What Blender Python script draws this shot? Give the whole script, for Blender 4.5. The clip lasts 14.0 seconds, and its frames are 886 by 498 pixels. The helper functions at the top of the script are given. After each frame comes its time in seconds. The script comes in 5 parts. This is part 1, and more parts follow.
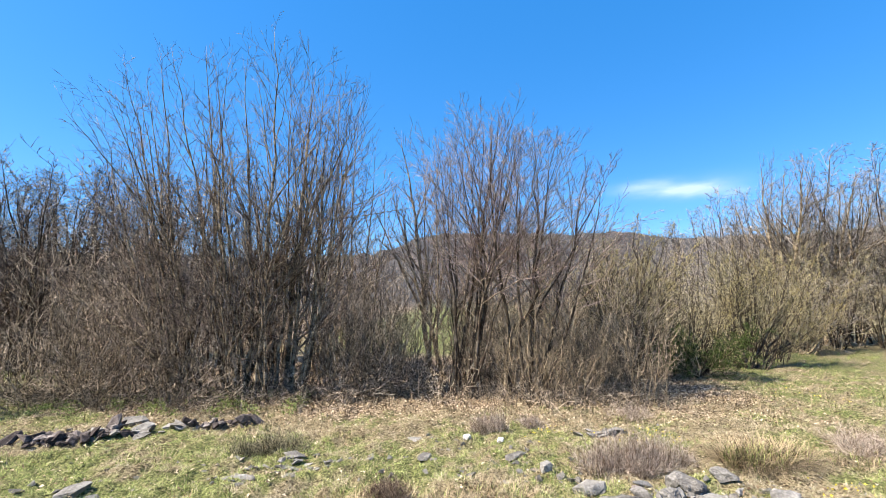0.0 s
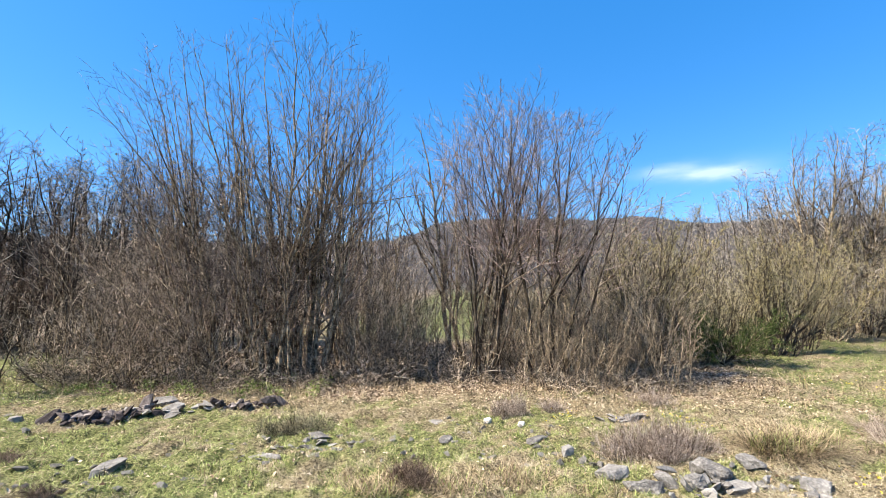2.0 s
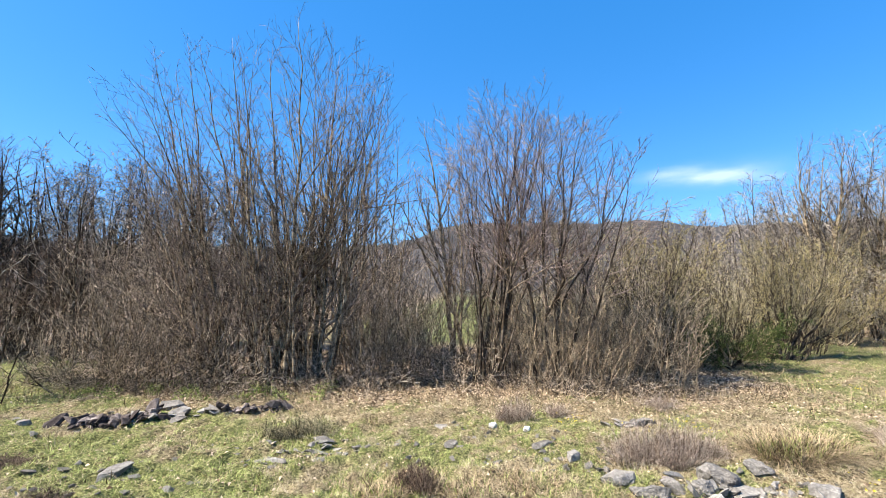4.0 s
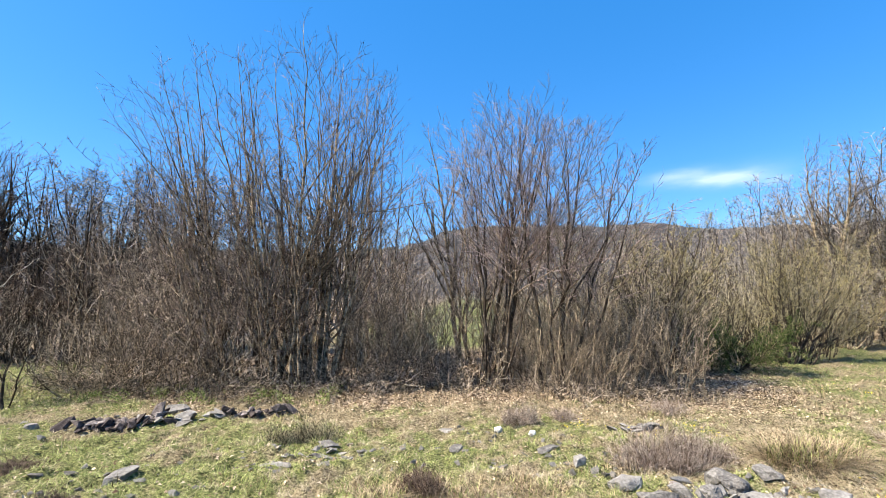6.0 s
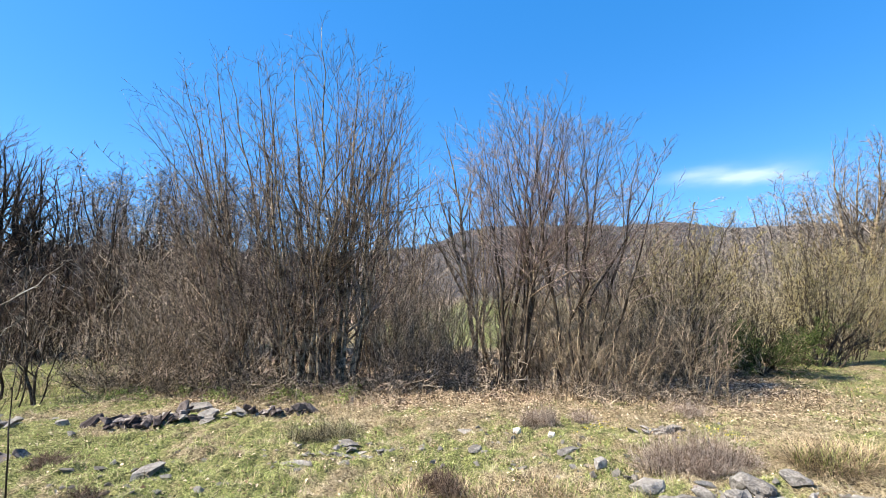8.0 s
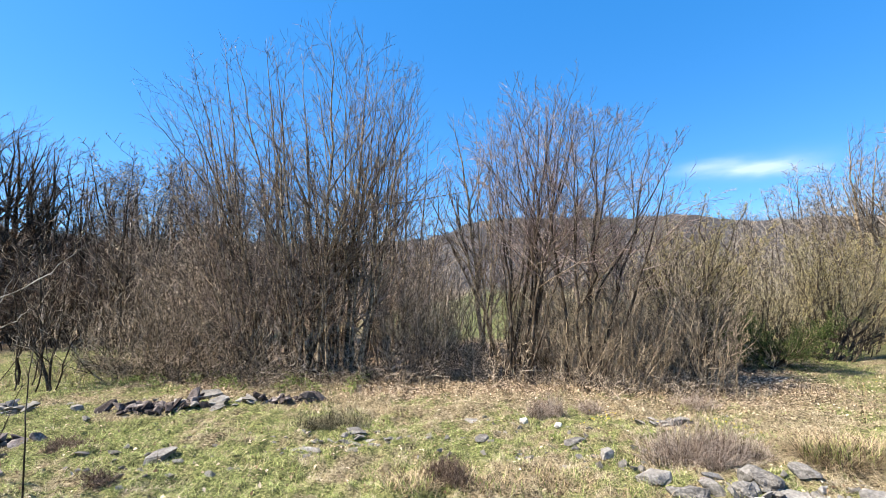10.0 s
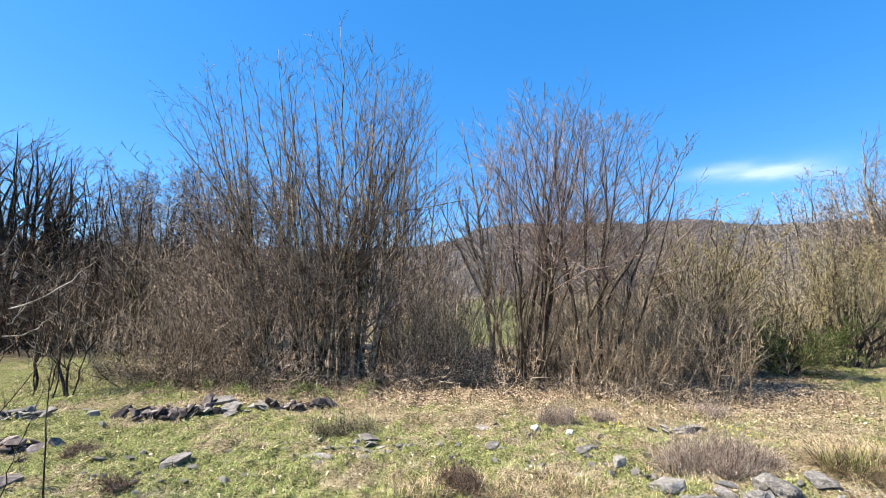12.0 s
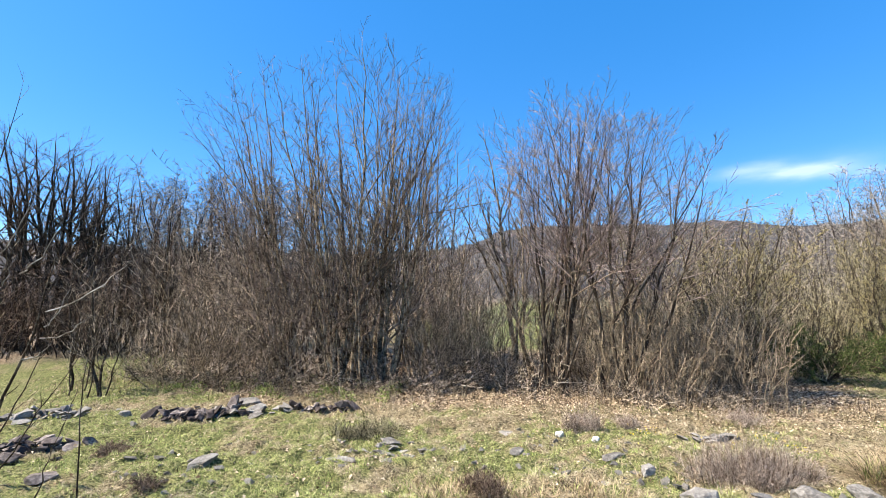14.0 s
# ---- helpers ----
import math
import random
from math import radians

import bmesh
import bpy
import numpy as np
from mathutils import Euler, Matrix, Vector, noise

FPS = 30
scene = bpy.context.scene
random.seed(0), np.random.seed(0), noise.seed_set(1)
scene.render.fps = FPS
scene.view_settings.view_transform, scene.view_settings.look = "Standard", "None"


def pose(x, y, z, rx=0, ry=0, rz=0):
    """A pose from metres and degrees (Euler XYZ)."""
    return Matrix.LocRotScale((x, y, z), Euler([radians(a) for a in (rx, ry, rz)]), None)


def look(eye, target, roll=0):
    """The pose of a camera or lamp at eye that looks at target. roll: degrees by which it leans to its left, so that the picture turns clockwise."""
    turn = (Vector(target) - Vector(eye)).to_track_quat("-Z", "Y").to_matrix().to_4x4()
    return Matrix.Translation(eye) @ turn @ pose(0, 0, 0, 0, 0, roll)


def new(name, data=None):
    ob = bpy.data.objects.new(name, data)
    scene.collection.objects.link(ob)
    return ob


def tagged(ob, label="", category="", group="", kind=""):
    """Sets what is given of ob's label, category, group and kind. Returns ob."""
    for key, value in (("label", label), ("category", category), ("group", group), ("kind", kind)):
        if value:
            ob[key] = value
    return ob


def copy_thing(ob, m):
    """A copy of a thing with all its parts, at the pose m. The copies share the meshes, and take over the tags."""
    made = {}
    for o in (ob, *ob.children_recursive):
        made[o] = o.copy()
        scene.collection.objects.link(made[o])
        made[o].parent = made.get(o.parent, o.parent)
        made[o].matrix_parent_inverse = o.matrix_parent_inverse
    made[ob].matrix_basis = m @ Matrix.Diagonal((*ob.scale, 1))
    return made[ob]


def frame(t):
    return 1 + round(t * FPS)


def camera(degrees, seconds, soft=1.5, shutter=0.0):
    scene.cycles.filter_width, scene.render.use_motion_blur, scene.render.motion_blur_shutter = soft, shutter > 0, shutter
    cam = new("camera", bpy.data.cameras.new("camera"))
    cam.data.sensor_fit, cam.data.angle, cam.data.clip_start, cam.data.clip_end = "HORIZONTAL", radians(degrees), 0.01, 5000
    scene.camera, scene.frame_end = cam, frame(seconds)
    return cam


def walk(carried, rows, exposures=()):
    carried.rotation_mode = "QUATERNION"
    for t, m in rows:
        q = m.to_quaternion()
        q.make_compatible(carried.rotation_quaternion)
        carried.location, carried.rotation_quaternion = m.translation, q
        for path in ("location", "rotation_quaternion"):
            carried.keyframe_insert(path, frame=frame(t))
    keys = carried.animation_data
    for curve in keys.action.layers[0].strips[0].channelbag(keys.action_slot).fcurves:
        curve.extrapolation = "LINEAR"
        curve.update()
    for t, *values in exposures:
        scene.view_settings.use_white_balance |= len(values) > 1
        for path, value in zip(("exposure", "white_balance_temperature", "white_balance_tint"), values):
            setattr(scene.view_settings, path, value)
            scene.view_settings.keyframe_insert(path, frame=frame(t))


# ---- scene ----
from math import cos, pi, sin, tan

# ---- camera: a slow pan from one standing point ----
cam = camera(88.84, 14.0, soft=0.5)
PATH = [
    (0.0, 0.0000, 0.0000, 1.6000, 97.014, 0.397, 0.000),
    (0.5, -0.0040, 0.0218, 1.5949, 96.540, 0.575, 0.604),
    (1.0, -0.0039, 0.0285, 1.5895, 96.002, 0.606, 1.341),
    (1.5, -0.0136, 0.0227, 1.5840, 95.558, 0.506, 1.878),
    (2.0, -0.0218, 0.0244, 1.5843, 95.256, 0.328, 2.351),
    (2.5, -0.0243, 0.0178, 1.5869, 95.189, 0.225, 2.750),
    (3.0, -0.0264, 0.0149, 1.5888, 95.339, 0.307, 2.859),
    (5.5, -0.0311, 0.0159, 1.5879, 96.151, 0.417, 2.888),
    (6.0, -0.0260, 0.0203, 1.5883, 96.201, 0.463, 3.512),
    (6.5, -0.0349, 0.0174, 1.5905, 96.262, 0.528, 3.980),
    (7.0, -0.0396, 0.0115, 1.5883, 96.330, 0.569, 4.472),
    (7.5, -0.0429, 0.0118, 1.5925, 96.348, 0.534, 5.049),
    (8.0, -0.0502, 0.0142, 1.5911, 96.243, 0.412, 5.533),
    (10.5, -0.0526, 0.0174, 1.5774, 95.081, -0.026, 6.577),
    (11.0, -0.0584, 0.0073, 1.5817, 95.170, -0.020, 6.685),
    (11.5, -0.0551, -0.0044, 1.5860, 95.540, 0.046, 7.082),
    (12.0, -0.0640, -0.0164, 1.5876, 95.918, 0.125, 7.636),
    (12.5, -0.0728, -0.0197, 1.5936, 96.150, 0.280, 8.284),
    (13.0, -0.0708, -0.0104, 1.5921, 96.290, 0.327, 9.067),
    (13.5, -0.0708, -0.0006, 1.5895, 96.308, 0.286, 9.776),
    (14.0, -0.0770, 0.0110, 1.5908, 96.327, 0.085, 10.333),
]
walk(cam, [(t, pose(x, y, z, rx, ry, rz)) for t, x, y, z, rx, ry, rz in PATH])

# ---- daylight: clear spring sky, sun high on the left ----
SUN_DIR = Vector((-0.60, -0.19, 0.79)).normalized()
world = bpy.data.worlds.new("sky")
scene.world = world
world.use_nodes = True
wt = world.node_tree
sky = wt.nodes.new("ShaderNodeTexSky")
sky.sky_type = "NISHITA"
sky.sun_disc = False
sky.sun_elevation = math.asin(SUN_DIR.z)
sky.sun_rotation = math.atan2(SUN_DIR.x, SUN_DIR.y)
sky.altitude = 400
sky.air_density = 1.0
sky.dust_density = 0.3
sky.ozone_density = 3.0
back = wt.nodes["Background"]
back.inputs["Strength"].default_value = 0.082
sat = wt.nodes.new("ShaderNodeHueSaturation")
sat.inputs["Saturation"].default_value = 1.28
wt.links.new(sky.outputs["Color"], sat.inputs["Color"])
deep = wt.nodes.new("ShaderNodeMix")
deep.data_type = "RGBA"
deep.inputs[0].default_value = 0.34
deep.inputs[7].default_value = (0.05, 1.85, 5.6, 1)
wt.links.new(sat.outputs["Color"], deep.inputs[6])
wt.links.new(deep.outputs[2], back.inputs["Color"])

sun = new("sun", bpy.data.lights.new("sun", "SUN"))
sun.data.energy = 5.0
sun.data.angle = radians(0.53)
sun.data.color = (1.0, 0.91, 0.78)
sun.matrix_basis = look(SUN_DIR * 60, (0, 0, 0))
scene.view_settings.exposure = 1.52


# ---- materials ----
def material(name, stops, scale=8.0, rough=0.85, bump=0.0, by="noise", island=0.35, detail=6.0, spec=0.1, fine=6.0):
    """Colour from a ramp over noise at two scales, shifted piece by piece; relief from the finer noise."""
    m = bpy.data.materials.new(name)
    m.use_nodes = True
    nt = m.node_tree
    bsdf = nt.nodes["Principled BSDF"]
    bsdf.inputs["Roughness"].default_value = rough
    bsdf.inputs["Specular IOR Level"].default_value = spec
    coord = nt.nodes.new("ShaderNodeTexCoord")
    n1 = nt.nodes.new("ShaderNodeTexNoise")
    n1.inputs["Scale"].default_value = scale
    n1.inputs["Detail"].default_value = detail
    n2 = nt.nodes.new("ShaderNodeTexNoise")
    n2.inputs["Scale"].default_value = scale * fine
    n2.inputs["Detail"].default_value = 4
    nt.links.new(coord.outputs["Object"], n1.inputs["Vector"])
    nt.links.new(coord.outputs["Object"], n2.inputs["Vector"])
    mix = nt.nodes.new("ShaderNodeMath")
    mix.operation = "MULTIPLY_ADD"
    nt.links.new(n2.outputs["Fac"], mix.inputs[0])
    mix.inputs[1].default_value = 0.5
    half = nt.nodes.new("ShaderNodeMath")
    half.operation = "MULTIPLY"
    nt.links.new(n1.outputs["Fac"], half.inputs[0])
    half.inputs[1].default_value = 0.5
    nt.links.new(half.outputs[0], mix.inputs[2])
    geo = nt.nodes.new("ShaderNodeNewGeometry")
    info = nt.nodes.new("ShaderNodeObjectInfo")
    rnd = geo.outputs["Random Per Island"] if by == "island" else info.outputs["Random"]
    shift = nt.nodes.new("ShaderNodeMath")
    shift.operation = "MULTIPLY_ADD"
    nt.links.new(rnd, shift.inputs[0])
    shift.inputs[1].default_value = island
    shift.inputs[2].default_value = -island / 2
    total = nt.nodes.new("ShaderNodeMath")
    total.operation = "ADD"
    nt.links.new(mix.outputs[0], total.inputs[0])
    nt.links.new(shift.outputs[0], total.inputs[1])
    ramp = nt.nodes.new("ShaderNodeValToRGB")
    el = ramp.color_ramp.elements
    while len(el) < len(stops):
        el.new(0.5)
    for e, (p, c) in zip(el, stops):
        e.position = p
        e.color = (*c, 1)
    nt.links.new(total.outputs[0], ramp.inputs[0])
    nt.links.new(ramp.outputs[0], bsdf.inputs["Base Color"])
    if bump:
        b = nt.nodes.new("ShaderNodeBump")
        b.inputs["Strength"].default_value = bump
        b.inputs["Distance"].default_value = 0.02
        nt.links.new(mix.outputs[0], b.inputs["Height"])
        nt.links.new(b.outputs[0], bsdf.inputs["Normal"])
    return m


M_BARK = material("bark_grey_brown", [(0.36, (0.016, 0.011, 0.007)), (0.49, (0.082, 0.058, 0.036)), (0.6, (0.42, 0.34, 0.235))], 9, 0.85, 0.5, "island", 0.25)
# sunlight on the near sapling's boughs, put into a paler bark colour
M_BARK_LIT = material("bark_pale_sunlit", [(0.35, (0.09, 0.075, 0.06)), (0.5, (0.24, 0.21, 0.18)), (0.62, (0.50, 0.48, 0.44))], 5, 0.85, 0.5, "island", 0.2)
M_BARK_DARK = material("bark_dark", [(0.34, (0.016, 0.011, 0.007)), (0.52, (0.048, 0.036, 0.025)), (0.68, (0.19, 0.16, 0.125))], 5, 0.9, 0.6, "island", 0.2)
M_LIMB = material("bark_smooth_grey", [(0.34, (0.03, 0.023, 0.018)), (0.5, (0.135, 0.102, 0.073)), (0.64, (0.44, 0.355, 0.265))], 6, 0.75, 0.2, "island", 0.4)
# brown, grey and olive twig ramps: lit and shaded twigs put into the tone
M_TWIG = material("twig_brown", [(0.25, (0.03, 0.023, 0.017)), (0.52, (0.12, 0.094, 0.069)), (0.68, (0.46, 0.375, 0.285)), (0.9, (0.66, 0.55, 0.42))], 4, 0.7, 0, "island", 0.75)
M_TWIG_RED = material("twig_reddish", [(0.2, (0.042, 0.03, 0.024)), (0.52, (0.125, 0.091, 0.073)), (0.78, (0.36, 0.28, 0.232))], 4, 0.7, 0, "island", 0.8)
M_TWIG_PINK = material("twig_pinkish", [(0.2, (0.09, 0.062, 0.053)), (0.52, (0.25, 0.185, 0.163)), (0.8, (0.54, 0.43, 0.38))], 4, 0.7, 0, "island", 0.8)
M_TWIG_TAN = material("twig_tan", [(0.2, (0.075, 0.058, 0.04)), (0.5, (0.165, 0.128, 0.087)), (0.78, (0.5, 0.405, 0.285))], 4, 0.65, 0, "island", 0.8)
M_TWIG_FAR = material("twig_grey", [(0.25, (0.05, 0.042, 0.036)), (0.5, (0.125, 0.106, 0.09)), (0.68, (0.34, 0.295, 0.25)), (0.9, (0.48, 0.42, 0.36))], 2, 0.8, 0, "island", 1.1)
M_TWIG_DARK = material("twig_dark_brown", [(0.25, (0.045, 0.029, 0.02)), (0.5, (0.125, 0.085, 0.06)), (0.78, (0.26, 0.195, 0.145))], 2, 0.8, 0, "island", 1.1)
M_TWIG_OLIVE = material("twig_olive", [(0.25, (0.04, 0.034, 0.02)), (0.5, (0.115, 0.097, 0.058)), (0.66, (0.33, 0.285, 0.175)), (0.9, (0.5, 0.44, 0.28))], 4, 0.65, 0, "island", 1.2)
M_BUD = material("bud_yellow_green", [(0.2, (0.19, 0.15, 0.055)), (0.5, (0.34, 0.28, 0.11)), (0.8, (0.5, 0.43, 0.21))], 3, 0.7, 0, "island", 0.7)
M_LEAF_DEAD = material("leaf_withered", [(0.2, (0.10, 0.064, 0.038)), (0.5, (0.29, 0.205, 0.13)), (0.8, (0.58, 0.47, 0.34))], 20, 0.75, 0, "island", 0.9)
M_GREEN = material("grass_green", [(0.2, (0.085, 0.112, 0.028)), (0.5, (0.185, 0.24, 0.055)), (0.8, (0.46, 0.49, 0.19))], 3, 0.6, 0, "island", 0.8)
M_STRAW = material("grass_straw", [(0.2, (0.19, 0.15, 0.085)), (0.5, (0.36, 0.298, 0.19)), (0.8, (0.52, 0.447, 0.315))], 3, 0.65, 0, "island", 0.9)
M_TAN = material("grass_tan", [(0.2, (0.055, 0.039, 0.02)), (0.5, (0.205, 0.15, 0.083)), (0.8, (0.46, 0.362, 0.228))], 3, 0.65, 0, "island", 1.0)
M_HEATH = material("heath_twig", [(0.2, (0.10, 0.07, 0.05)), (0.5, (0.31, 0.235, 0.18)), (0.8, (0.6, 0.5, 0.41))], 5, 0.8, 0, "island", 0.9)
M_NEEDLE = material("needle_green", [(0.2, (0.018, 0.03, 0.008)), (0.5, (0.05, 0.072, 0.019)), (0.8, (0.12, 0.155, 0.045))], 5, 0.6, 0, "island", 0.9)
M_FLOWER = material("flower_yellow", [(0.3, (0.65, 0.50, 0.03)), (0.7, (0.85, 0.72, 0.08))], 5, 0.6, 0, "island", 0.5)
M_STONE = material("limestone_grey", [(0.25, (0.05, 0.045, 0.041)), (0.42, (0.14, 0.13, 0.119)), (0.6, (0.25, 0.236, 0.216)), (0.8, (0.42, 0.40, 0.365))], 9, 0.85, 1.0, "object", 0.22, 10)
M_SLATE = material("stone_dark_slaty", [(0.25, (0.022, 0.017, 0.016)), (0.45, (0.064, 0.051, 0.047)), (0.62, (0.15, 0.127, 0.118)), (0.82, (0.38, 0.335, 0.31))], 9, 0.8, 1.0, "object", 0.34, 9)
M_PALE = material("stone_white", [(0.3, (0.45, 0.43, 0.40)), (0.6, (0.70, 0.68, 0.64))], 9, 0.85, 0.6, "object", 0.2)
M_WOODS = material("distant_wood", [(0.2, (0.028, 0.026, 0.028)), (0.5, (0.06, 0.055, 0.058)), (0.8, (0.105, 0.096, 0.098))], 0.02, 0.9, 0, "island", 0.8)


def ground_material():
    m = bpy.data.materials.new("ground_soil_thatch")
    m.use_nodes = True
    nt = m.node_tree
    bsdf = nt.nodes["Principled BSDF"]
    bsdf.inputs["Roughness"].default_value = 0.95
    bsdf.inputs["Specular IOR Level"].default_value = 0.1
    coord = nt.nodes.new("ShaderNodeTexCoord")

    def tex(scale, detail=6.0):
        n = nt.nodes.new("ShaderNodeTexNoise")
        n.inputs["Scale"].default_value = scale
        n.inputs["Detail"].default_value = detail
        n.inputs["Roughness"].default_value = 0.65
        nt.links.new(coord.outputs["Object"], n.inputs["Vector"])
        return n

    def ramp(fac, stops):
        r = nt.nodes.new("ShaderNodeValToRGB")
        while len(r.color_ramp.elements) < len(stops):
            r.color_ramp.elements.new(0.5)
        for e, (p, c) in zip(r.color_ramp.elements, stops):
            e.position, e.color = p, (*c, 1)
        nt.links.new(fac, r.inputs[0])
        return r

    def blend(fac, a, b):
        x = nt.nodes.new("ShaderNodeMix")
        x.data_type = "RGBA"
        nt.links.new(fac, x.inputs[0])
        nt.links.new(a, x.inputs[6])
        nt.links.new(b, x.inputs[7])
        return x.outputs[2]

    def zone(name):
        a = nt.nodes.new("ShaderNodeAttribute")
        a.attribute_name = name
        return a.outputs["Fac"]

    fine = tex(38, 8)
    cells = nt.nodes.new("ShaderNodeTexVoronoi")
    cells.inputs["Scale"].default_value = 42
    warp = nt.nodes.new("ShaderNodeMix")
    warp.data_type = "VECTOR"
    warp.inputs[0].default_value = 0.06
    nt.links.new(coord.outputs["Object"], warp.inputs[4])
    nt.links.new(tex(14, 4).outputs["Color"], warp.inputs[5])
    nt.links.new(warp.outputs[1], cells.inputs["Vector"])
    bits = nt.nodes.new("ShaderNodeSeparateColor")
    nt.links.new(cells.outputs["Color"], bits.inputs[0])
    flake = nt.nodes.new("ShaderNodeMath")
    flake.operation = "MULTIPLY_ADD"
    nt.links.new(bits.outputs[0], flake.inputs[0])
    flake.inputs[1].default_value = 0.42
    flake.inputs[2].default_value = -0.21
    speck = nt.nodes.new("ShaderNodeMath")
    speck.operation = "ADD"
    nt.links.new(fine.outputs["Fac"], speck.inputs[0])
    nt.links.new(flake.outputs[0], speck.inputs[1])
    strand = nt.nodes.new("ShaderNodeMath")
    strand.operation = "MULTIPLY_ADD"
    nt.links.new(tex(150, 3).outputs["Fac"], strand.inputs[0])
    strand.inputs[1].default_value = 0.5
    nt.links.new(fine.outputs["Fac"], strand.inputs[2])
    thin = nt.nodes.new("ShaderNodeMath")
    thin.operation = "MULTIPLY"
    nt.links.new(strand.outputs[0], thin.inputs[0])
    thin.inputs[1].default_value = 0.667
    # near-black stops of thatch and green paint the shade between blades
    thatch = ramp(thin.outputs[0], [(0.38, (0.02, 0.015, 0.009)), (0.47, (0.12, 0.092, 0.054)), (0.57, (0.32, 0.262, 0.16)), (0.68, (0.58, 0.5, 0.355))])
    green = ramp(thin.outputs[0], [(0.38, (0.016, 0.018, 0.007)), (0.47, (0.075, 0.086, 0.028)), (0.57, (0.23, 0.235, 0.09)), (0.68, (0.5, 0.45, 0.26))])
    litter = ramp(speck.outputs[0], [(0.3, (0.025, 0.017, 0.011)), (0.46, (0.14, 0.098, 0.065)), (0.6, (0.34, 0.255, 0.175)), (0.74, (0.62, 0.51, 0.38))])
    woods = ramp(tex(0.05).outputs["Fac"], [(0.3, (0.028, 0.026, 0.026)), (0.55, (0.055, 0.051, 0.051)), (0.75, (0.088, 0.081, 0.079))])
    c = blend(zone("green"), thatch.outputs[0], green.outputs[0])
    c = blend(zone("litter"), c, litter.outputs[0])
    c = blend(zone("woods"), c, woods.outputs[0])
    nt.links.new(c, bsdf.inputs["Base Color"])
    b = nt.nodes.new("ShaderNodeBump")
    b.inputs["Strength"].default_value = 0.7
    b.inputs["Distance"].default_value = 0.06
    nt.links.new(speck.outputs[0], b.inputs["Height"])
    nt.links.new(b.outputs[0], bsdf.inputs["Normal"])
    return m


M_GROUND = ground_material()


# ---- mesh helpers ----
def mesh_from(name, verts, tris, mat, smooth=False):
    me = bpy.data.meshes.new(name)
    verts = np.asarray(verts, dtype=np.float32).reshape(-1, 3)
    tris = np.asarray(tris, dtype=np.int32).reshape(-1, 3)
    me.vertices.add(len(verts))
    me.vertices.foreach_set("co", verts.ravel())
    me.loops.add(len(tris) * 3)
    me.loops.foreach_set("vertex_index", tris.ravel())
    me.polygons.add(len(tris))
    me.polygons.foreach_set("loop_start", np.arange(0, len(tris) * 3, 3, dtype=np.int32))
    me.polygons.foreach_set("loop_total", np.full(len(tris), 3, dtype=np.int32))
    me.polygons.foreach_set("use_smooth", np.full(len(tris), smooth))
    me.update(calc_edges=True)
    me.materials.append(mat)
    return me


def part(name, me, parent=None, label="", kind=""):
    ob = new(name, me)
    if parent:
        ob.parent = parent
    return tagged(ob, label=label, kind=kind)


def join(pieces):
    """Several (verts, tris) in one."""
    vs, ts, n = [], [], 0
    for v, t in pieces:
        vs.append(v.reshape(-1, 3))
        ts.append(t + n)
        n += len(vs[-1])
    return np.concatenate(vs), np.concatenate(ts)


def unit(v):
    return v / np.maximum(np.linalg.norm(v, axis=-1, keepdims=True), 1e-9)


def tubes(P, R, sides):
    """Tapered tubes with a pointed end along polylines P (m, k, 3) of radii R (m, k)."""
    m, k = P.shape[:2]
    T = unit(np.gradient(P, axis=1))
    ref = np.where(np.abs(T[:, :1, 2:3]) > 0.75, np.array([1.0, 0.15, 0.0]), np.array([0.0, 0.1, 1.0]))
    A = unit(np.cross(T, np.broadcast_to(ref, T.shape)))
    B = np.cross(T, A)
    ang = np.arange(sides) * 2 * pi / sides
    ring = A[:, :, None] * np.cos(ang)[:, None] + B[:, :, None] * np.sin(ang)[:, None]
    body = (P[:, :, None] + ring * R[:, :, None, None])[:, :-1]
    verts = np.concatenate([body.reshape(m, -1, 3), P[:, -1:]], axis=1)
    per = verts.shape[1]
    s, s2 = np.arange(sides), (np.arange(sides) + 1) % sides
    tris = []
    for i in range(k - 2):
        a, b = i * sides, (i + 1) * sides
        tris.append(np.stack([a + s, a + s2, b + s2], 1))
        tris.append(np.stack([a + s, b + s2, b + s], 1))
    a = (k - 2) * sides
    tris.append(np.stack([a + s, a + s2, np.full(sides, per - 1)], 1))
    tris = np.concatenate(tris)
    return verts.reshape(-1, 3), (tris[None] + (np.arange(m) * per)[:, None, None]).reshape(-1, 3)


